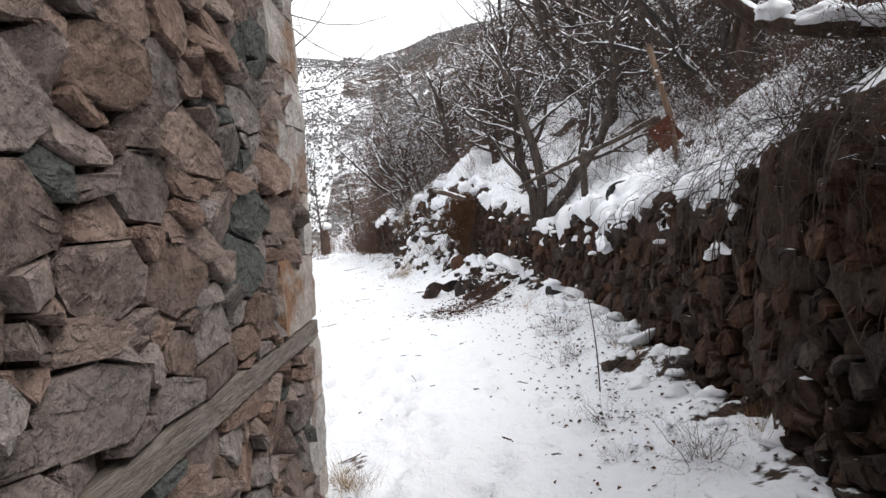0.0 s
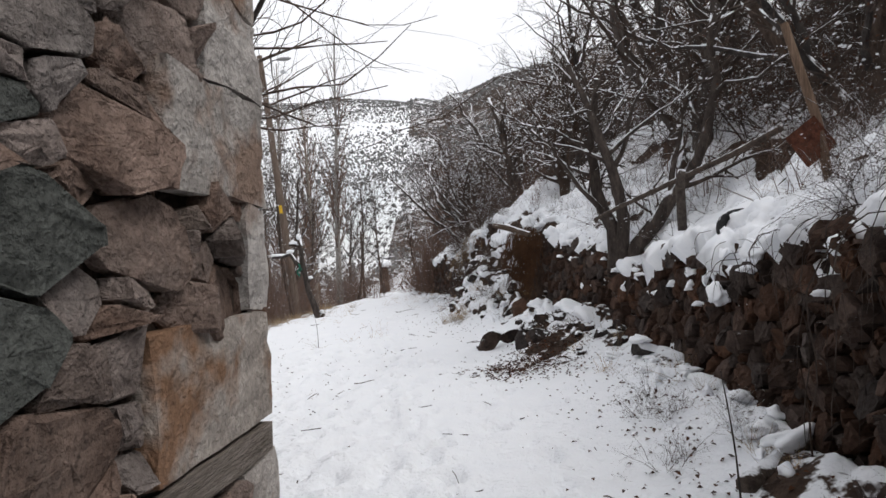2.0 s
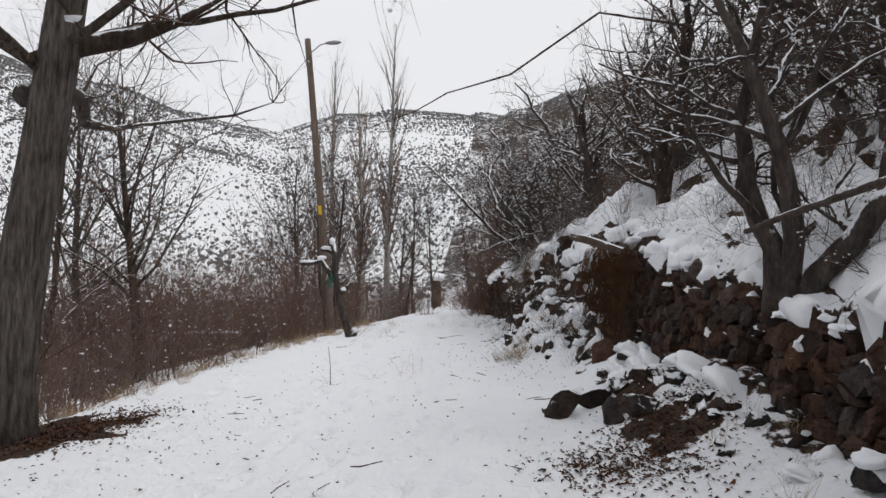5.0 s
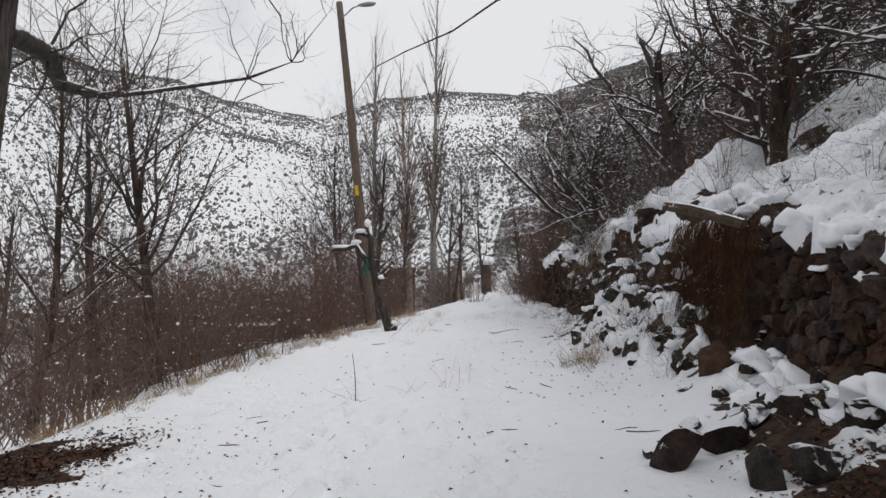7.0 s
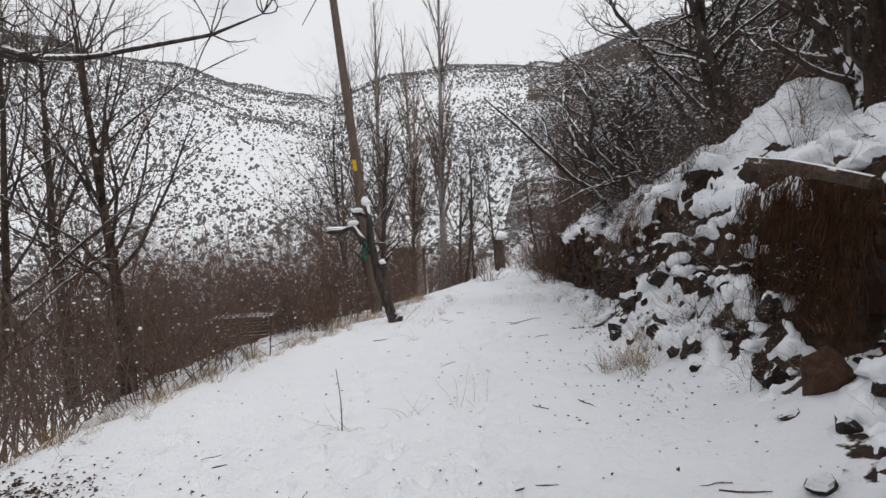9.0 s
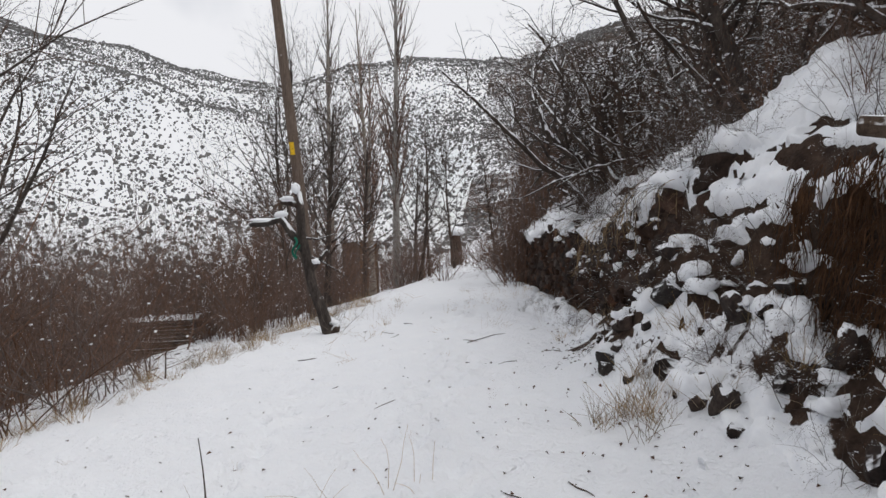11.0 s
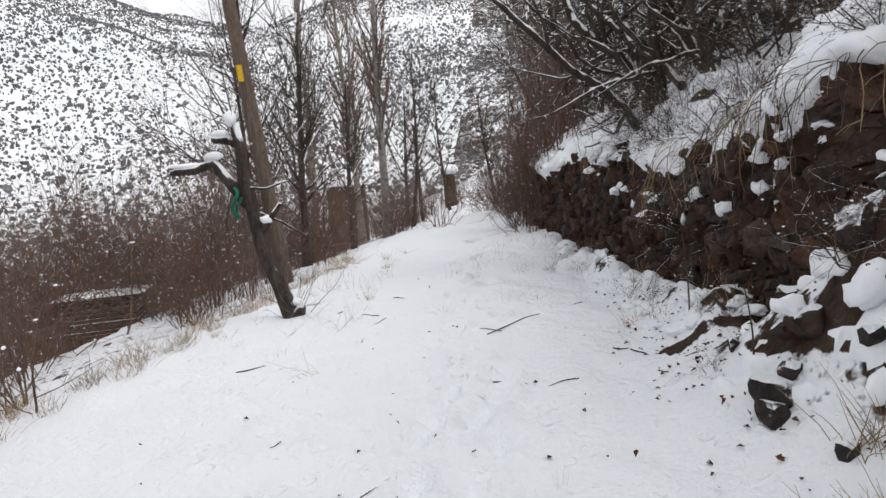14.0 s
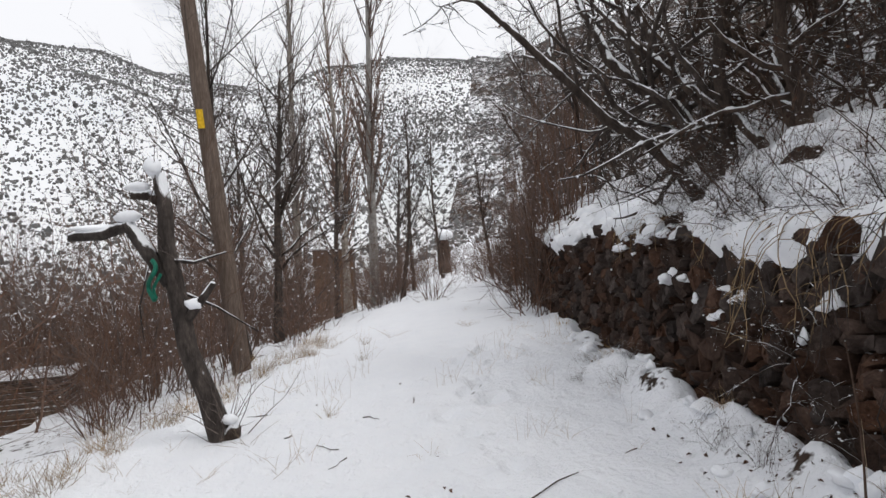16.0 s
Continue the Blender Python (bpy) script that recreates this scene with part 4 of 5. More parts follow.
# ---- things beside the path ----
def snow_lump(x, y, z, sx, sy, sz, turn=0.0, seed=0):
    """An uneven lump, drooping where it overhangs."""
    r = np.random.default_rng(seed)
    v = wobble(ICO3[0], r, 0.30, 6, 2.0)
    v = wobble(v, r, 0.12, 6, 6.0)
    v[:, 2] = np.where(v[:, 2] < 0, v[:, 2] * 0.6, v[:, 2])
    v[:, 2] += 0.35 * np.sin(v[:, 0] * 2.1 + r.uniform(0, 6)) * np.cos(v[:, 1] * 1.7 + r.uniform(0, 6))
    ob = link("snow_lump", mesh("snow_lump", v * (sx, sy, sz), ICO3[1], M_SNOW, True), None, pose(x, y, z, 0, 0, turn))
    tagged(ob, "soft lump of snow lying on stones", "snow", "snow lumps")
    return ob


rng = np.random.default_rng(101)
k = 0
for y in np.arange(4.4, 31.0, 0.6):  # along the top of the wall
    yy = y + rng.uniform(-0.15, 0.15)
    if value_noise(yy, 0.0, 33, 0.9) < -0.25:
        continue
    s = rng.uniform(0.5, 1.3) * (1.25 if 15 < yy < 18.5 else 1.0)
    snow_lump(float(wall_x(yy)) + rng.uniform(0.03, 0.25), yy, float(np.interp(yy, TOP_Y, TOP_Z)) + rng.uniform(-0.08, 0.02), 0.12 * s, 0.15 * s, 0.10 * s, rng.uniform(0, 180), 200 + k)
    k += 1
snow_lump(1.80, 7.34, 1.12, 0.09, 0.12, 0.10, 0, 301)
for _ in range(62):  # caught on ledges of the wall
    y = rng.uniform(4.2, 13.6) if rng.uniform() < 0.5 else rng.uniform(17.4, 24.0)
    f, t = np.interp(y, WALL_Y, FOOT_Z), np.interp(y, TOP_Y, TOP_Z)
    z = f + (t - f) * rng.uniform(0.25, 1.0) ** 0.5
    snow_lump(float(wall_x(y)) - 0.07 + 0.10 * (z - f), y, z, rng.uniform(0.03, 0.09), rng.uniform(0.03, 0.13), rng.uniform(0.025, 0.07), rng.uniform(-20, 20), 320 + k)
    k += 1
for _ in range(8):  # hanging from the top of the second wall
    y = rng.uniform(17.8, 24.5)
    t = float(np.interp(y, TOP_Y, TOP_Z))
    z = t - 0.55 * rng.uniform() ** 1.6
    s = rng.uniform(0.04, 0.09)
    snow_lump(float(wall_x(y)) + 0.02 + 0.10 * (z - t) - 0.03, y, z, s, s * rng.uniform(0.8, 1.5), s * rng.uniform(0.6, 1.1), rng.uniform(0, 180), 1300 + k)
    k += 1
for _ in range(6):  # on the earth bank and its heap
    y = rng.uniform(14.8, 17.8)
    v = -rng.uniform(0.05, 0.8)
    x = float(wall_x(y)) + v
    snow_lump(x, y, float(ground_z(x, y)) + 0.02, rng.uniform(0.07, 0.17), rng.uniform(0.07, 0.18), rng.uniform(0.06, 0.12), rng.uniform(0, 180), 400 + k)
    k += 1
for _ in range(80):  # the wall's foot
    y = rng.uniform(2.6, 25.0)
    x = float(wall_x(y)) - rng.uniform(0.12, 0.6)
    snow_lump(x, y, float(ground_z(x, y)) + 0.005, rng.uniform(0.03, 0.10), rng.uniform(0.03, 0.11), rng.uniform(0.025, 0.07), rng.uniform(0, 180), 470 + k)
    k += 1


def boulder(x, y, sx, sy, sz, seed, up=0.35, label="dark fallen boulder half under snow", material=None, capped=0.0):
    r = np.random.default_rng(seed)
    v, f = rock(r, sx, sy, sz, ICO3 if sx > 0.12 else ICO2)
    z = float(ground_z(x, y)) + sz * up
    ob = link("boulder", mesh("boulder", v, f, material or M_ROCK), None, pose(x, y, z, r.uniform(-30, 30), r.uniform(-30, 30), r.uniform(0, 360)))
    tagged(ob, label, "boulder", "fallen stones")
    if capped:
        snow_lump(x, y, z + sz * 0.72, sx * capped, sy * capped, sz * 0.4, r.uniform(0, 180), seed + 1)


for i, (x, y, s) in enumerate(((-0.31, 11.7, 0.21), (0.10, 11.95, 0.25), (0.35, 12.3, 0.20), (0.56, 12.1, 0.19), (0.20, 11.3, 0.22), (0.46, 11.1, 0.23), (0.80, 11.4, 0.24), (0.30, 13.75, 0.27), (0.50, 13.3, 0.16), (0.05, 14.3, 0.18), (1.2, 10.2, 0.16), (-0.1, 12.5, 0.13), (-0.45, 12.0, 0.09))):
    boulder(x, y, s * 0.9, s * 0.75, s * 0.72, 500 + 3 * i, 0.3, label="brown weathered boulder leaning on the bank" if i == 7 else "dark fallen boulder half under snow", material=M_DRYSTONE if i == 7 else None)
boulder(1.43, 8.75, 0.14, 0.13, 0.13, 560, 0.6, "dark boulder with a cap of snow", None, 0.75)
boulder(1.78, 4.98, 0.16, 0.14, 0.12, 565, 0.5, "square dark stone at the wall's foot")
for i in range(46):
    y = rng.uniform(9.8, 14.2)
    boulder(float(wall_x(y)) - rng.uniform(0.05, 0.95) ** 1.3, y, rng.uniform(0.04, 0.11), rng.uniform(0.04, 0.10), rng.uniform(0.03, 0.08), 600 + i, 0.3, "small dark stone fallen from the wall")

for i in range(30):  # the snowy heap of stones under the bank
    y = rng.uniform(14.9, 17.5)
    v = -rng.uniform(0.1, 1.1)
    x = float(wall_x(y)) + v
    s = rng.uniform(0.06, 0.18)
    boulder(x, y, s, s * 0.9, s * 0.8, 660 + 3 * i, 0.25, "dark stone in the heap under the bank")
    if rng.uniform() < 0.2:
        snow_lump(x + rng.normal(0, 0.05), y + rng.normal(0, 0.05), float(ground_z(x, y)) + s * 0.75, s * rng.uniform(0.5, 0.95), s * rng.uniform(0.5, 0.95), s * 0.45, rng.uniform(0, 180), 1200 + i)

# roots and dry grass hanging down the earth bank
lines = []
for _ in range(1500):
    y = rng.uniform(13.9, 15.9)
    if value_noise(y, 0.0, 34, 0.3) < -0.3:
        continue
    top = float(np.interp(y, TOP_Y, TOP_Z))
    drop = 1.1 * rng.uniform() ** 1.4
    p = np.array((float(wall_x(y)) - 0.06 - 0.22 * drop - rng.uniform(0, 0.08), y, top - 0.02 - drop))
    n, ln = 5, rng.uniform(0.12, 0.5)
    d = np.array((rng.normal(-0.25, 0.25), rng.normal(0, 0.35), -0.5))
    pts = [p]
    for i in range(n):
        d = unit(d + rng.normal(0, 0.15, 3) + np.array((0.03, 0, -0.35)))
        pts.append(pts[-1] + d * ln / n)
    lines.append((pts, [rng.uniform(0.0018, 0.0045)] * n + [0.001]))
roots = link("hanging_grass", mesh("hanging_grass", *tubes(lines, 3), M_BROWNGRASS))
tagged(roots, "brown roots and dead grass hanging down the earth bank", "dry grass", kind="stuff")


def vines(name, runs, seed, material, label):
    """Dead creepers and grass trailing down a wall from its top."""
    r = np.random.default_rng(seed)
    out = []
    for y0, y1, count, longest in runs:
        for _ in range(count):
            y = r.uniform(y0, y1)
            top, foot = float(np.interp(y, TOP_Y, TOP_Z)), float(np.interp(y, WALL_Y, FOOT_Z))
            p = np.array((float(wall_x(y)) + r.uniform(-0.04, 0.12), y, top + r.uniform(-0.05, 0.15)))
            ln = min(longest * r.uniform(0.25, 1.0), top - foot)
            d = unit(np.array((-0.9, r.normal(0, 0.5), 0.2)))
            pts = [p]
            for i in range(9):
                d = unit(d + r.normal(0, 0.2, 3) + np.array((0.06 if i > 2 else 0.0, 0, -0.5)))
                q = pts[-1] + d * ln / 8
                q[0] = min(q[0], float(wall_x(q[1])) - 0.15 + 0.1 * (q[2] - foot))
                pts.append(q)
            w = r.uniform(0.0016, 0.0042)
            out.append((pts, [w] * 9 + [0.001]))
            for _ in range(3):
                i = r.integers(3, 9)
                e = unit(r.normal(0, 1, 3) + (-0.5, 0, -0.3))
                out.append(([pts[i], pts[i] + e * 0.07, pts[i] + e * 0.13 + (0, 0, -0.03)], [w * 0.7, w * 0.6, 0.0008]))
    ob = link(name, mesh(name, *tubes(out, 3), material))
    tagged(ob, label, "dead creeper", kind="stuff")


vines("hanging_creeper", ((0.6, 5.6, 75, 1.4), (5.6, 8.0, 14, 0.7)), 131, M_BROWNGRASS, "dead brown creepers trailing down the dry-stone wall")
vines("trailing_twigs", ((0.6, 5.2, 36, 0.9), (17.4, 19.6, 40, 0.8)), 132, M_TWIG, "dark bare twigs trailing over the wall top")
vines("hanging_straw", ((17.3, 20.4, 40, 0.8), (20.4, 24.0, 16, 0.5)), 133, M_GRASS, "straw-coloured dead grass hanging from the wall top")


def tuft(name, seed, count, length, material, lean=0.4, label="", thick=0.0022):
    r = np.random.default_rng(seed)
    out = []
    for _ in range(count):
        p = np.append(r.normal(0, 0.06, 2), -0.03)
        d = unit(np.append(r.normal(0, lean, 2), 1))
        ln = length * r.uniform(0.5, 1.3)
        pts = [p]
        for i in range(4):
            d = unit(d + r.normal(0, 0.12, 3) - np.array((0, 0, 0.10)))
            pts.append(pts[-1] + d * ln / 4)
        out.append((pts, [thick, thick, thick * 0.8, thick * 0.6, 0.0008]))
    ob = link(name, mesh(name, *tubes(out, 3), material))
    tagged(ob, label, "grass", "grass tufts")
    return ob


tufts = [tuft("grass_tuft", 700 + i, 26, 0.30, M_GRASS, 0.45, "dry straw-coloured grass tuft standing in snow") for i in range(3)]
weeds = [tuft("dry_weed", 710 + i, 7, 0.36, M_GRASS, 0.75, "thin dead weed stalks poking out of the snow", 0.0018) for i in range(3)]
for i, s in enumerate(tufts):
    stand(s, -6.9 - 0.2 * i, 14.0 + i, 0, 1, 0.0, True)
for i, s in enumerate(weeds):
    stand(s, -3.6 + 0.5 * i, 14.0 + 0.3 * i, 0, 1, 0.0, True)
rng = np.random.default_rng(111)
for y in np.arange(10.5, 27.0, 0.14):
    x = np.interp(y, EDGE_Y, EDGE_X) + rng.normal(-0.25, 0.3)
    stand(tufts[rng.integers(3)], x, y, rng.uniform(0, 360), rng.uniform(0.5, 1.1), 0.0)
for _ in range(60):
    y = rng.uniform(3.0, 26.0)
    stand((tufts if rng.uniform() < 0.5 else weeds)[rng.integers(3)], float(wall_x(y)) - rng.uniform(0.15, 0.7), y, rng.uniform(0, 360), rng.uniform(0.4, 0.9), 0.0)
for _ in range(70):  # the verge round the cut tree
    y = rng.uniform(18.5, 27.0)
    x = np.interp(y, PATH_Y, PATH_X) - rng.uniform(1.2, 4.6)
    stand((tufts if rng.uniform() < 0.25 else weeds)[rng.integers(3)], x, y, rng.uniform(0, 360), rng.uniform(0.4, 0.95), 0.0)
for _ in range(50):  # low growth on the crest of the path
    y = rng.uniform(20.0, 30.0)
    x = np.interp(y, PATH_Y, PATH_X) + rng.uniform(-0.4, 1.6)
    stand(weeds[rng.integers(3)], x, y, rng.uniform(0, 360), rng.uniform(0.3, 0.7), 0.0)
for _ in range(18):
    y = rng.uniform(5.0, 19.0)
    x = np.interp(y, PATH_Y, PATH_X) + rng.uniform(-4.0, 0.8)
    stand(weeds[rng.integers(3)], x, y, rng.uniform(0, 360), rng.uniform(0.12, 0.4), 0.0)
for i in range(16):  # straw clump under the bank and at the house corner
    stand(tufts[i % 3], -1.05 + rng.normal(0, 0.16), 16.0 + rng.normal(0, 0.3), rng.uniform(0, 360), rng.uniform(0.7, 1.2), 0.0)
for _ in range(34):  # dead growth over the fallen stretch of the bank
    y = rng.uniform(13.9, 18.2)
    stand((brush + weeds)[rng.integers(7)], float(wall_x(y)) - rng.uniform(-0.3, 0.9), y, rng.uniform(0, 360), rng.uniform(0.18, 0.4), 0.0)
for _ in range(26):  # small woody weeds in the snow at the wall's foot
    y = rng.uniform(3.4, 7.5) if rng.uniform() < 0.5 else rng.uniform(15.5, 23.5)
    stand(brush[rng.integers(4)], float(wall_x(y)) - rng.uniform(0.25, 0.95), y, rng.uniform(0, 360), rng.uniform(0.10, 0.22), 0.0)
for i in range(12):
    stand(tufts[i % 3], -0.66 + rng.normal(0, 0.07), 3.9 + rng.normal(0, 0.3), rng.uniform(0, 360), rng.uniform(0.35, 0.6), 0.0)


def litter(name, spots, count, size, label, seed):
    r = np.random.default_rng(seed)
    at = []
    for _ in range(count):
        x, y, rx, ry = spots[r.integers(len(spots))]
        px, py = x + r.normal(0, rx), y + r.normal(0, ry)
        at.append((px, py, float(ground_z(px, py)) + 0.012))
    at = np.array(at)
    at[:, 2] = ground_z(at[:, 0], at[:, 1]) + 0.010
    vs, fs = [], []
    for i, c in enumerate(at):
        a = unit(np.append(r.normal(0, 1, 2), r.normal(0, 0.35)))
        b = unit(np.cross(a, (0, 0, 1)) + np.array((0, 0, r.normal(0, 0.35))))
        s = size * r.uniform(0.6, 1.4)
        m = c + a * s * 0.5
        n0 = len(vs)
        vs += [c, m + b * s * 0.35 + (0, 0, 0.3 * s), c + a * s, m - b * s * 0.35 + (0, 0, 0.2 * s)]
        fs += [(n0, n0 + 1, n0 + 2), (n0, n0 + 2, n0 + 3)]
    ob = link(name, mesh(name, vs, fs, M_LEAF))
    tagged(ob, label, "leaves", kind="stuff")


litter("leaf_litter", [(-6.2, 11.7, 0.45, 0.55), (-6.0, 12.1, 0.4, 0.5)], 2000, 0.045, "reddish-brown dead leaves under the old tree", 801)
litter("bank_litter", [(0.5, 10.4, 0.3, 0.5), (0.75, 11.2, 0.3, 0.6), (0.1, 10.1, 0.3, 0.3)], 2400, 0.035, "dark dead leaves and crumbs below the fallen stones", 802)
litter("path_litter", [(1.3, 5.4, 0.4, 0.9), (1.35, 7.0, 0.25, 1.2), (-0.7, 16.0, 0.5, 1.2), (-1.45, 20.5, 0.22, 2.4), (-1.2, 18.2, 0.3, 0.8), (1.1, 4.4, 0.35, 0.9), (1.0, 8.0, 0.35, 1.0)], 1250, 0.032, "scattered dead leaves on the snow by the wall", 803)
litter("loose_leaves", [(-1.5, 10.0, 1.9, 3.6), (-2.8, 15.0, 1.9, 3.0), (-3.6, 9.5, 1.3, 1.6), (-4.8, 11.5, 0.9, 1.3)], 620, 0.034, "single dead leaves on the trodden snow", 804)

# sticks on the snow
rng = np.random.default_rng(121)
for i in range(70):
    y = rng.uniform(3.0, 22.0)
    x = np.interp(y, PATH_Y, PATH_X) + rng.uniform(-2.6, 1.6) if i else -2.75
    y = y if i else 19.4
    ln, a = (0.75, radians(55)) if i == 0 else (rng.uniform(0.08, 0.3), rng.uniform(0, 6.28))
    q = [np.array((math.cos(a) * ln * (t - 0.5), math.sin(a) * ln * (t - 0.5), 0)) + rng.normal(0, 0.008, 3) for t in (0, 0.35, 0.7, 1)]
    for p in q:
        p[2] = float(ground_z(x + p[0], y + p[1])) - float(ground_z(x, y)) + 0.006
    ob = link("stick", mesh("stick", *tubes([(q, [0.006, 0.006, 0.005, 0.003])], 5), M_TWIG), None, pose(x, y, float(ground_z(x, y))))
    tagged(ob, "thin dead stick lying on the snow", "stick", "sticks on the path")
for x, y, h in ((1.14, 5.05, 0.85), (1.72, 5.6, 0.7), (-3.65, 14.0, 0.62), (-1.25, 17.2, 0.5), (-1.35, 18.6, 0.8)):
    q = [np.array((0.02 * math.sin(3 * t), 0.02 * t, h * t - 0.05)) for t in np.linspace(0, 1, 7)]
    ob = link("dead_stalk", mesh("dead_stalk", *tubes([(q, list(np.linspace(0.007, 0.003, 7)))], 5), M_TWIG), None, pose(x, y, float(ground_z(x, y)), 0, -4, 0))
    tagged(ob, "tall thin dead stalk standing in the snow", "stalk")

# the wooden pole with its lamp and yellow plate
pole = link("utility_pole", mesh("utility_pole", *tubes([([np.array((-0.106 * z, 0.014 * z, z)) for z in np.linspace(-0.5, 10.0, 12)], list(np.linspace(0.155, 0.10, 12)))], 14), M_POLEWOOD, True), None, pose(-7.69, 25.06, -0.35))
tagged(pole, "leaning brown wooden utility pole with a street lamp", "utility pole")
r = np.random.default_rng(4)
plate = joined([box(-0.05, -0.172, 4.02, 0.06, -0.158, 4.32)])
plate[0][:, 0] -= 0.106 * plate[0][:, 2]
plate[0][:, 1] += 0.014 * plate[0][:, 2] + 0.02
part("number_plate", plate, M_YELLOW, pole, "small yellow plate nailed to the pole")
arm = tubes([([np.array((-1.0, 0.1, 9.45)), np.array((-0.55, -0.02, 9.72)), np.array((-0.25, -0.1, 9.74))], [0.022, 0.022, 0.02])], 6)
lamp_arm = part("lamp_arm", arm, M_LAMPGREY, pole, "thin grey lamp arm")
head = wobble(ICO2[0], r, 0.03) * (0.30, 0.10, 0.07) + (-0.05, -0.12, 9.73)
part("lamp_head", (head, ICO2[1]), M_LAMPGREY, lamp_arm, "grey street lamp head", True)

# the cut-back tree beside the path
cut = link("pollard_tree", mesh("pollard_tree", *tubes([([np.array(p) for p in ((0.02, 0, -0.25), (0.0, 0, 0.07), (-0.14, 0.02, 0.48), (-0.28, -0.02, 0.89), (-0.38, 0.02, 1.40), (-0.45, 0.0, 1.82), (-0.46, 0.03, 2.18), (-0.50, 0.02, 2.50))], [0.16, 0.12, 0.095, 0.088, 0.084, 0.076, 0.068, 0.058])], 12), M_DARKBARK, True), None, pose(-5.66, 20.9, 0.0))
tagged(cut, "dark cut-back tree with stubby limbs and snow on its stumps", "tree")
for pts, rad, lab in ((((-0.43, 0, 1.50), (-0.62, -0.04, 1.80), (-0.78, -0.06, 2.04), (-1.05, -0.08, 1.97), (-1.34, -0.12, 1.96)), (0.07, 0.066, 0.066, 0.055, 0.04), "bent stub limb"), (((-0.48, 0, 2.25), (-0.67, 0.1, 2.32), (-0.87, 0.16, 2.33)), (0.06, 0.055, 0.04), "short sawn limb"), (((-0.42, 0, 1.71), (-0.15, -0.05, 1.68), (0.19, -0.1, 1.76)), (0.022, 0.016, 0.008), "thin side shoot"), (((-0.30, 0, 1.15), (-0.17, -0.03, 1.27), (0.03, -0.06, 1.49)), (0.05, 0.04, 0.03), "short snag"), (((-0.60, -0.02, 1.75), (-0.72, -0.05, 1.3), (-0.70, -0.05, 1.0)), (0.01, 0.007, 0.003), "hanging shoot"), (((0.05, 0.0, 0.0), (0.10, -0.02, 0.12), (0.16, -0.05, 0.22)), (0.10, 0.08, 0.05), "knotted root stump"), (((-0.40, 0.0, 1.45), (-0.1, 0.2, 1.25), (0.25, 0.3, 1.0)), (0.018, 0.012, 0.006), "thin side shoot")):
    part("limb", tubes([([np.array(p) for p in pts], list(rad))], 8), M_DARKBARK, cut, lab, True)
for x, z, a, b, c in ((-0.78, 2.12, 0.13, 0.09, 0.06), (-1.12, 2.03, 0.22, 0.07, 0.05), (-0.51, 2.54, 0.08, 0.08, 0.09), (-0.18, 1.31, 0.07, 0.06, 0.06), (-0.66, 2.39, 0.15, 0.06, 0.04), (0.10, 0.27, 0.07, 0.06, 0.05)):
    v = wobble(ICO2[0], r, 0.2) * (a, b, c) + (x, -0.05, z)
    part("snow_cap", (v, ICO2[1]), M_SNOW, cut, "cap of snow", True)
rg = np.random.default_rng(58)
sprouts = [[], []]
for i in range(30):
    at = np.array((0.05, 0, 0.05)) if i < 18 else np.array((-0.35 + rg.normal(0, 0.1), 0, rg.uniform(0.9, 2.3)))
    grow(rg, sprouts, [dict(seg=6, wander=0.12, up=0.05, tip=0.3), dict(n=2, t0=0.3, angle=(20, 50), long=0.4, thin=0.7, seg=3, wander=0.12, up=0.02)], at + rg.normal(0, 0.05, 3), unit(np.array((rg.normal(0.1, 0.7), rg.normal(0, 0.7), 0.9))), rg.uniform(0.35, 1.0), 0.0055)
ob = part("shoot_spray", joined([tubes(q, 4) for q in sprouts]), M_REDTWIG, cut)
tagged(ob, "thin reddish shoots sprouting from the cut tree", kind="stuff")
cord = [np.array((-0.52 + 0.05 * math.sin(7 * t), -0.14 + 0.02 * math.cos(9 * t), 1.72 - 0.36 * t)) for t in np.linspace(0, 1, 14)]
part("green_cord", tubes([(cord, [0.022] * 14), ([p + np.array((0.05, 0.0, -0.04)) for p in cord[3:12]], [0.016] * 9)], 5), M_GREEN, cut, "knotted green cord", True)

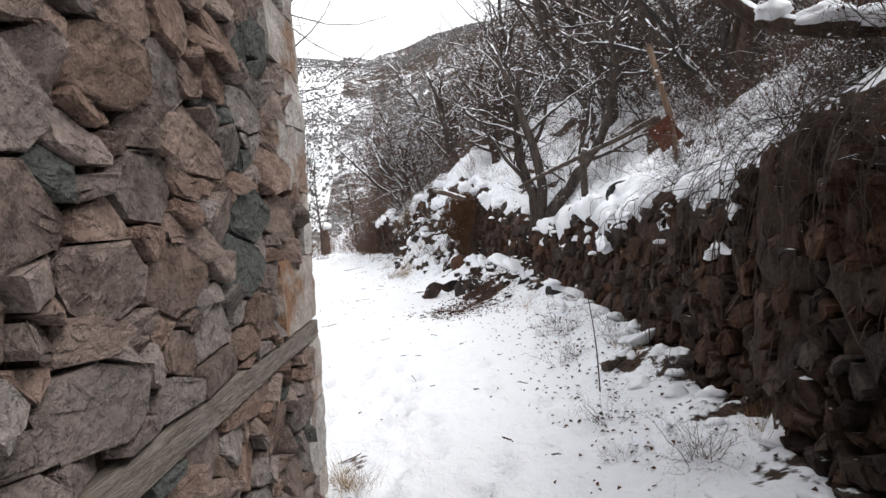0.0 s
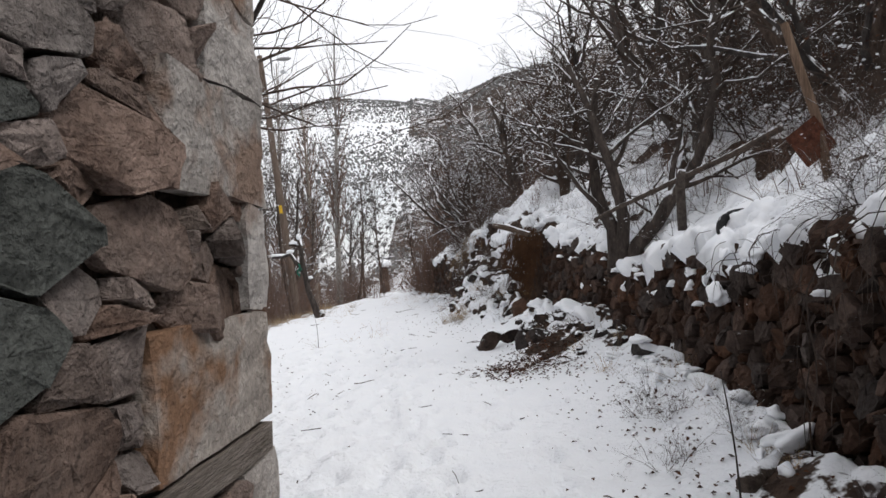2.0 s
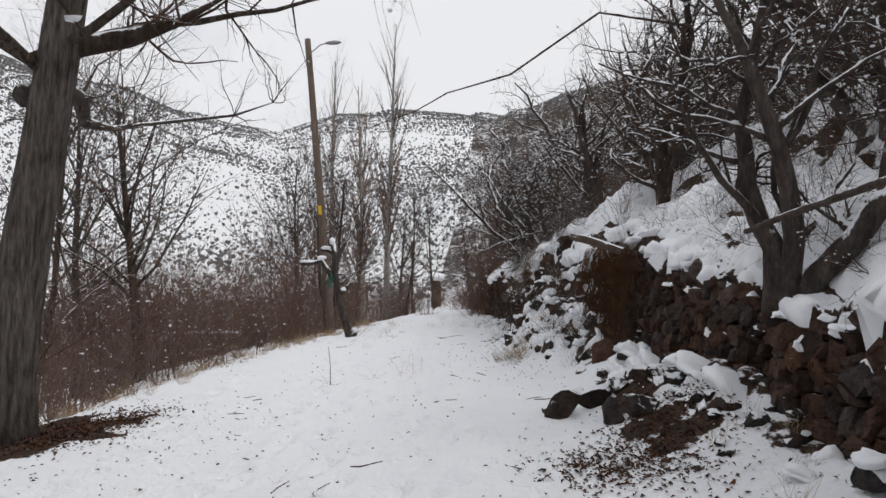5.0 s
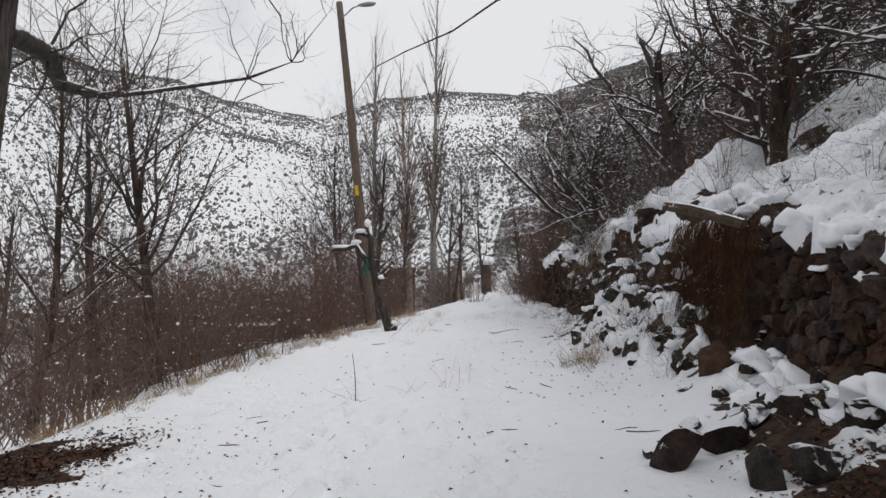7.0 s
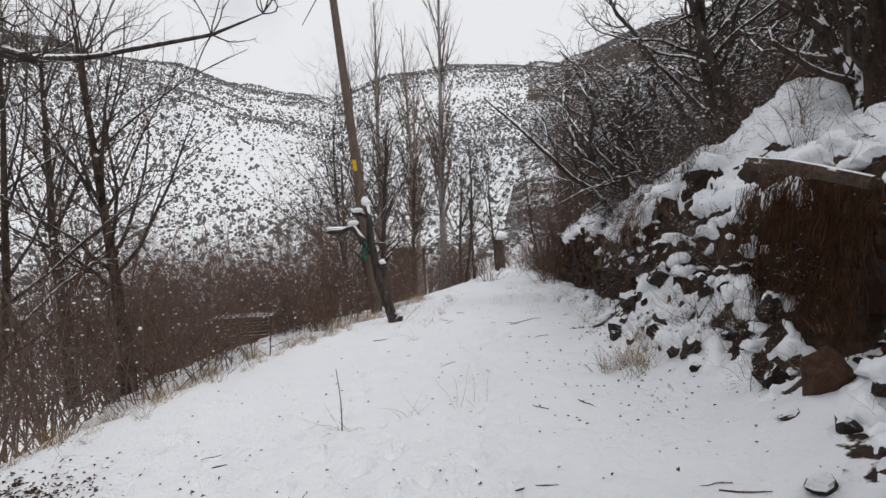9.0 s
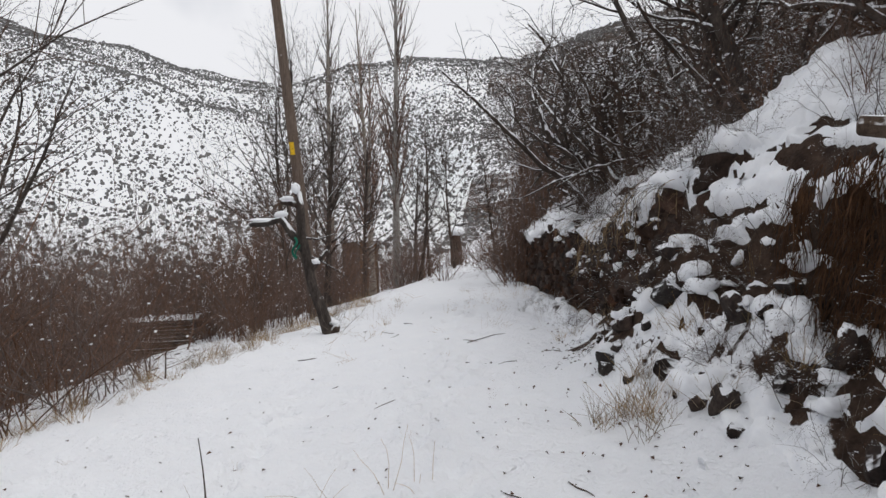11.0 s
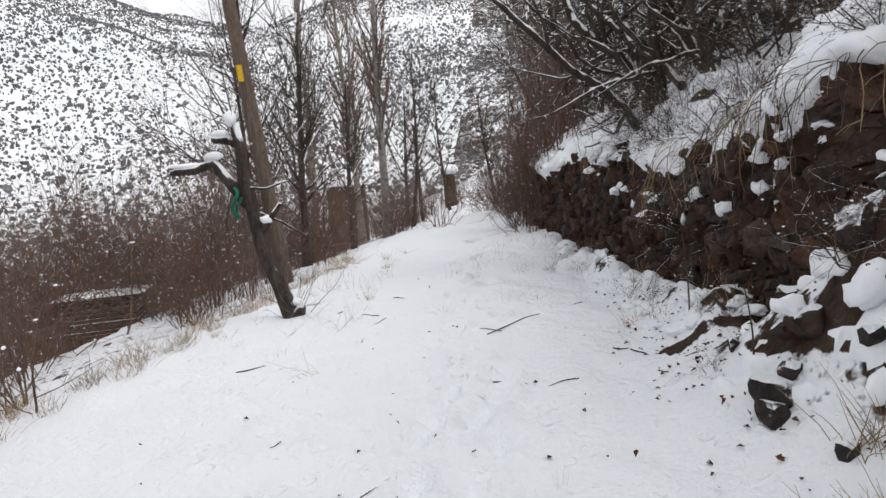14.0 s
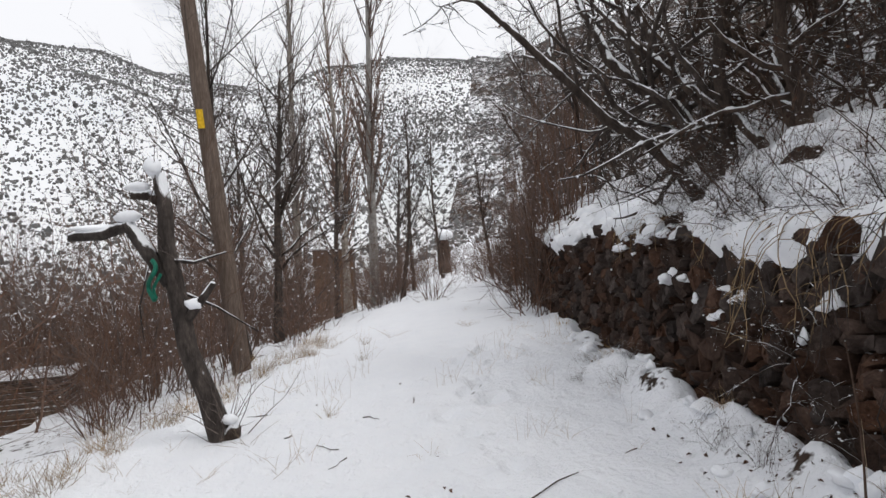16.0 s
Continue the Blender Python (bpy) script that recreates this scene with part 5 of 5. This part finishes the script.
# two thick crooked limbs of the old tree
for seed, spots_, radii, lab in ((66, ((-6.75, 11.6, 3.8), (-7.05, 12.5, 4.19), (-7.5, 13.4, 4.30), (-7.9, 14.0, 4.09), (-8.4, 15.3, 4.30), (-8.75, 16.6, 4.70), (-6.98, 17.14, 4.96), (-6.3, 17.5, 5.3)), (0.15, 0.13, 0.12, 0.10, 0.06, 0.045, 0.03, 0.012), "thick crooked limb"), (67, ((-6.6, 11.55, 4.15), (-6.2, 11.8, 4.45), (-5.7, 12.1, 4.65), (-5.2, 12.4, 4.95), (-4.7, 12.7, 5.4)), (0.15, 0.13, 0.12, 0.06, 0.03), "sawn-off limb with new shoots")):
    reach = [np.array(p) - np.array((-6.8, 11.5, float(ground_z(-6.8, 11.5)) - 0.1)) for p in spots_]
    lv = [[], [], []]
    rg = np.random.default_rng(seed)
    lv[0].append((reach, radii))
    for i in range(2, len(reach)):
        for _ in range(5):
            grow(rg, lv, [dict(), dict(n=0, t0=0.1, angle=(30, 70), long=0.4, thin=0.6, seg=7, wander=0.26, up=0.08), dict(n=9, t0=0.15, angle=(25, 65), long=0.4, thin=0.5, seg=4, wander=0.22, up=0.04)], reach[i], unit(rg.normal(0, 1, 3) + (0.3, 0.1, 0.5)), rg.uniform(0.7, 1.8), 0.014 if i > 4 else 0.022, 1)
    part("limb", tubes(lv[0], 10), M_DARKBARK, old_a, lab, True)
    ob = part("twig_spray", joined([tubes(lv[1], 4), tubes(lv[2], 3)]), M_TWIG, old_a)
    tagged(ob, "bare side twigs of the limb", kind="stuff")

# a long twig hanging across the view from the bank
hang = [np.array(p) for p in ((0.9, 10.9, 3.9), (0.1, 11.3, 4.25), (-0.8, 11.55, 3.75), (-1.52, 11.78, 3.65), (-1.91, 11.9, 3.49), (-2.33, 12.0, 3.40), (-2.66, 12.09, 3.31), (-2.92, 12.2, 3.07))]
base = bank_a.matrix_basis.inverted()
hang = [np.array(base @ Vector(p)) for p in hang]
part("long_branch", tubes([(hang, [0.018, 0.015, 0.013, 0.010, 0.009, 0.007, 0.005, 0.003])], 5), M_DARKBARK, bank_a, "long thin overhanging branch", True)

# rusty plate on its post, leaning pole and stake, old tyre, plank, all on the bank
sign = link("rusty_plate", mesh("rusty_plate", *tubes([([np.array((0.17, -0.06, -0.5)), np.array((0.10, -0.02, 0.2)), np.array((-0.07, 0.03, 0.95))], [0.035, 0.035, 0.03])], 8), M_POLEWOOD, True), None, pose(2.34, 6.86, 2.28))
tagged(sign, "rust-brown sheet metal plate on a slanting stake", "metal plate")
v, f = box(-0.135, -0.008, -0.135, 0.135, 0.008, 0.135, 0.012, np.random.default_rng(3))
rot = np.array(pose(0.03, -0.05, 0.02, 8, 52, 12))
part("plate", (v @ rot[:3, :3].T + rot[:3, 3], f), M_RUST, sign, "rusty square metal plate")
rail = link("leaning_rail", mesh("leaning_rail", *tubes([([np.array(p) for p in ((2.75, 8.2, 2.66), (2.44, 8.70, 2.5), (1.97, 9.55, 2.31), (1.50, 10.4, 2.12), (1.3, 10.8, 2.02))], [0.035, 0.035, 0.033, 0.03, 0.025])], 8), M_PLANK, True))
tagged(rail, "dark wooden rail lying slantwise on the bank", "rail")
stake = link("stake", mesh("stake", *tubes([([np.array((0, 0, -0.3)), np.array((0.0, 0.0, 0.2)), np.array((0.03, 0, 0.36))], [0.05, 0.05, 0.04])], 8), M_PLANK, True), None, pose(1.97, 8.95, 2.05))
tagged(stake, "short dark wooden stake holding the rail", "stake")
ring = [np.array((0.15 * math.cos(t), 0.0, 0.15 * math.sin(t))) for t in np.linspace(0, 2 * math.pi, 25)]
tyre = link("rubber_hoop", mesh("rubber_hoop", *tubes([(ring, [0.045] * 25)], 10), M_RUBBER, True), None, pose(2.16, 7.8, 1.72, -25, 0, -25))
tagged(tyre, "old black rubber tyre half buried in the snowy bank", "hoop")
plank = link("plank", mesh("plank", *tubes([([np.array((-0.40, 0, 0.0)), np.array((-0.1, 0.01, 0.01)), np.array((0.2, -0.01, 0.0)), np.array((0.5, 0, -0.02))], [0.05, 0.06, 0.055, 0.05])], 7), M_PLANK), None, pose(0.14, 13.75, 2.10, 0, 14, -42))
tagged(plank, "dark broken plank sticking out over the earth bank", "plank")
log = link("log", mesh("log", *tubes([([np.array(p) for p in ((1.30, 5.45, 0.22), (1.60, 5.72, 0.27), (1.85, 5.92, 0.33), (2.1, 6.12, 0.38))], [0.06, 0.065, 0.065, 0.06])], 9), M_PLANK, True))
tagged(log, "dark log at the wall's foot under a crust of snow", "log")
snow_lump(1.75, 5.84, 0.38, 0.38, 0.07, 0.05, 41, 905)

bough = link("fallen_bough", mesh("fallen_bough", *tubes([([np.array(p) for p in ((1.45, 3.95, 3.0), (1.8, 3.57, 2.52), (2.05, 3.45, 2.42), (2.35, 3.25, 2.36), (2.9, 2.9, 2.5))], [0.035, 0.05, 0.055, 0.055, 0.05])], 9), M_DARKBARK, True))
tagged(bough, "crooked fallen bough on the wall top, thick with snow", "bough")
for i, (px, py, pz, a) in enumerate(((1.86, 3.54, 2.55, 0.10), (2.05, 3.45, 2.49, 0.13), (2.28, 3.3, 2.43, 0.15), (2.55, 3.12, 2.46, 0.14))):
    v = wobble(wobble(ICO3[0], r, 0.25, 6, 2.0), r, 0.1, 5, 5.0) * (a, a, 0.06)
    part("snow_layer", (v + (px, py, pz), ICO3[1]), M_SNOW, bough, "thick crust of snow", True)

# rubbish under the old tree: a crushed carton
tub = new("carton")
tagged(tub, "crushed white, red and green plastic tub in the snow", "rubbish")
tub.matrix_basis = pose(-5.75, 10.05, float(ground_z(-5.75, 10.05)) - 0.02, 0, 0, 25)
r = np.random.default_rng(12)
v = wobble(ICO2[0], r, 0.12) * (0.20, 0.16, 0.11) + (0, 0, 0.09)
part("body", (v, ICO2[1]), M_PLASTIC_W, tub, "white plastic body", True)
part("rim", (wobble(ICO2[0], r, 0.1) * (0.13, 0.12, 0.035) + (0.09, -0.02, 0.19), ICO2[1]), M_PLASTIC_R, tub, "red rim", True)
part("base", (wobble(ICO2[0], r, 0.1) * (0.14, 0.15, 0.06) + (0.09, -0.04, 0.05), ICO2[1]), M_PLASTIC_G, tub, "green lower side", True)

# slatted wood crib down the slope
cx, cy = -12.15, 25.5
cz = float(ground_z(cx, cy))
crib = new("wood_crib")
tagged(crib, "small slatted wooden crib with a board roof under snow", "crib")
crib.matrix_basis = pose(cx, cy, cz - 0.12, 0, 0, 25) @ Matrix.Diagonal((0.75, 0.75, 0.72, 1))
r = np.random.default_rng(15)
for px in (-0.9, 0.9):
    for py in (-0.5, 0.5):
        part("post", box(px - 0.05, py - 0.05, -0.3, px + 0.05, py + 0.05, 1.2, 0.012, r), M_PLANK, crib)
for i in range(9):
    for py in (-0.56, 0.56):
        part("slat", box(-1.0, py - 0.02, 0.05 + i * 0.125, 1.0, py + 0.02, 0.13 + i * 0.125, 0.015, r), M_PLANK, crib)
    for px in (-0.96, 0.96):
        part("slat", box(px - 0.02, -0.53, 0.05 + i * 0.125, px + 0.02, 0.53, 0.13 + i * 0.125, 0.012, r), M_PLANK, crib)
part("roof", box(-1.2, -0.75, 1.2, 1.2, 0.75, 1.26, 0.02, r), M_PLANK, crib, "board roof")
part("snow_layer", (wobble(ICO3[0], r, 0.08) * (1.15, 0.72, 0.05) + (0, 0, 1.27), ICO3[1]), M_SNOW, crib, "thin snow on the roof", True)

stump = link("tree_stump", mesh("tree_stump", *tubes([([np.array((0.5, 0, -0.5)), np.array((0.25, 0, 0.3)), np.array((-0.1, 0, 0.9)), np.array((-0.4, 0, 1.35))], [0.2, 0.17, 0.15, 0.13])], 9), M_DARKBARK, True), None, pose(-17.3, 35.0, float(ground_z(-17.3, 35.0))))
tagged(stump, "leaning dark dead stump with a cap of snow", "stump")
part("snow_cap", (wobble(ICO2[0], r, 0.15) * (0.28, 0.2, 0.12) + (-0.38, 0, 1.42), ICO2[1]), M_SNOW, stump, "cap of snow", True)

# shed far down the path
shed = new("shed")
tagged(shed, "low dark wooden shed with snow on its flat roof", "shed")
sx, sy = -14.4, 47.4
sz = float(ground_z(sx, sy))
shed.matrix_basis = pose(sx, sy, sz, 0, 0, 15)
top = 1.25 - sz
for i in range(10):
    part("wall_board", box(-1.0 + i * 0.2, -0.6, -0.3, -0.82 + i * 0.2, -0.56, top, 0.012, r), M_POLEWOOD, shed)
for px in (-1.0, 0.95):
    part("side_wall", box(px, -0.55, -0.3, px + 0.05, 0.9, top - 0.01), M_PLANK, shed)
part("back_wall", box(-0.94, 0.85, -0.3, 0.94, 0.9, top - 0.01), M_PLANK, shed)
roof = part("roof", box(-1.2, -0.9, top, 1.2, 1.1, top + 0.06), M_PLANK, shed, "flat board roof")
part("snow_layer", (wobble(ICO3[0], r, 0.06) * (1.3, 1.05, 0.10) + (0, 0.1, top + 0.1), ICO3[1]), M_SNOW, roof, "layer of snow", True)
# stand-in for an unidentified far white patch; the brown body is made up
hx0, hy0 = -10.25, 55.8
far_lump = link("haystack", mesh("haystack", wobble(ICO3[0], r, 0.08) * (0.42, 0.42, 1.7), ICO3[1], M_BROWNGRASS, True), None, pose(hx0, hy0, float(ground_z(hx0, hy0)) + 0.8))
tagged(far_lump, "slim brown lump with a cap of snow, stand-in for a far white patch", "haystack")
part("snow_cap", (wobble(ICO3[0], r, 0.1) * (0.62, 0.55, 0.34) + (0, 0, 1.6), ICO3[1]), M_SNOW, far_lump, "cap of snow", True)
fx, fy = -8.7, 41.0
far_pole = link("utility_pole", mesh("utility_pole", *tubes([([np.array((0, 0, -0.4)), np.array((-0.1, 0, 5.6))], [0.075, 0.055])], 8), M_DARKBARK, True), None, pose(fx, fy, float(ground_z(fx, fy))))
tagged(far_pole, "plain dark wooden pole behind the thicket", "utility pole")
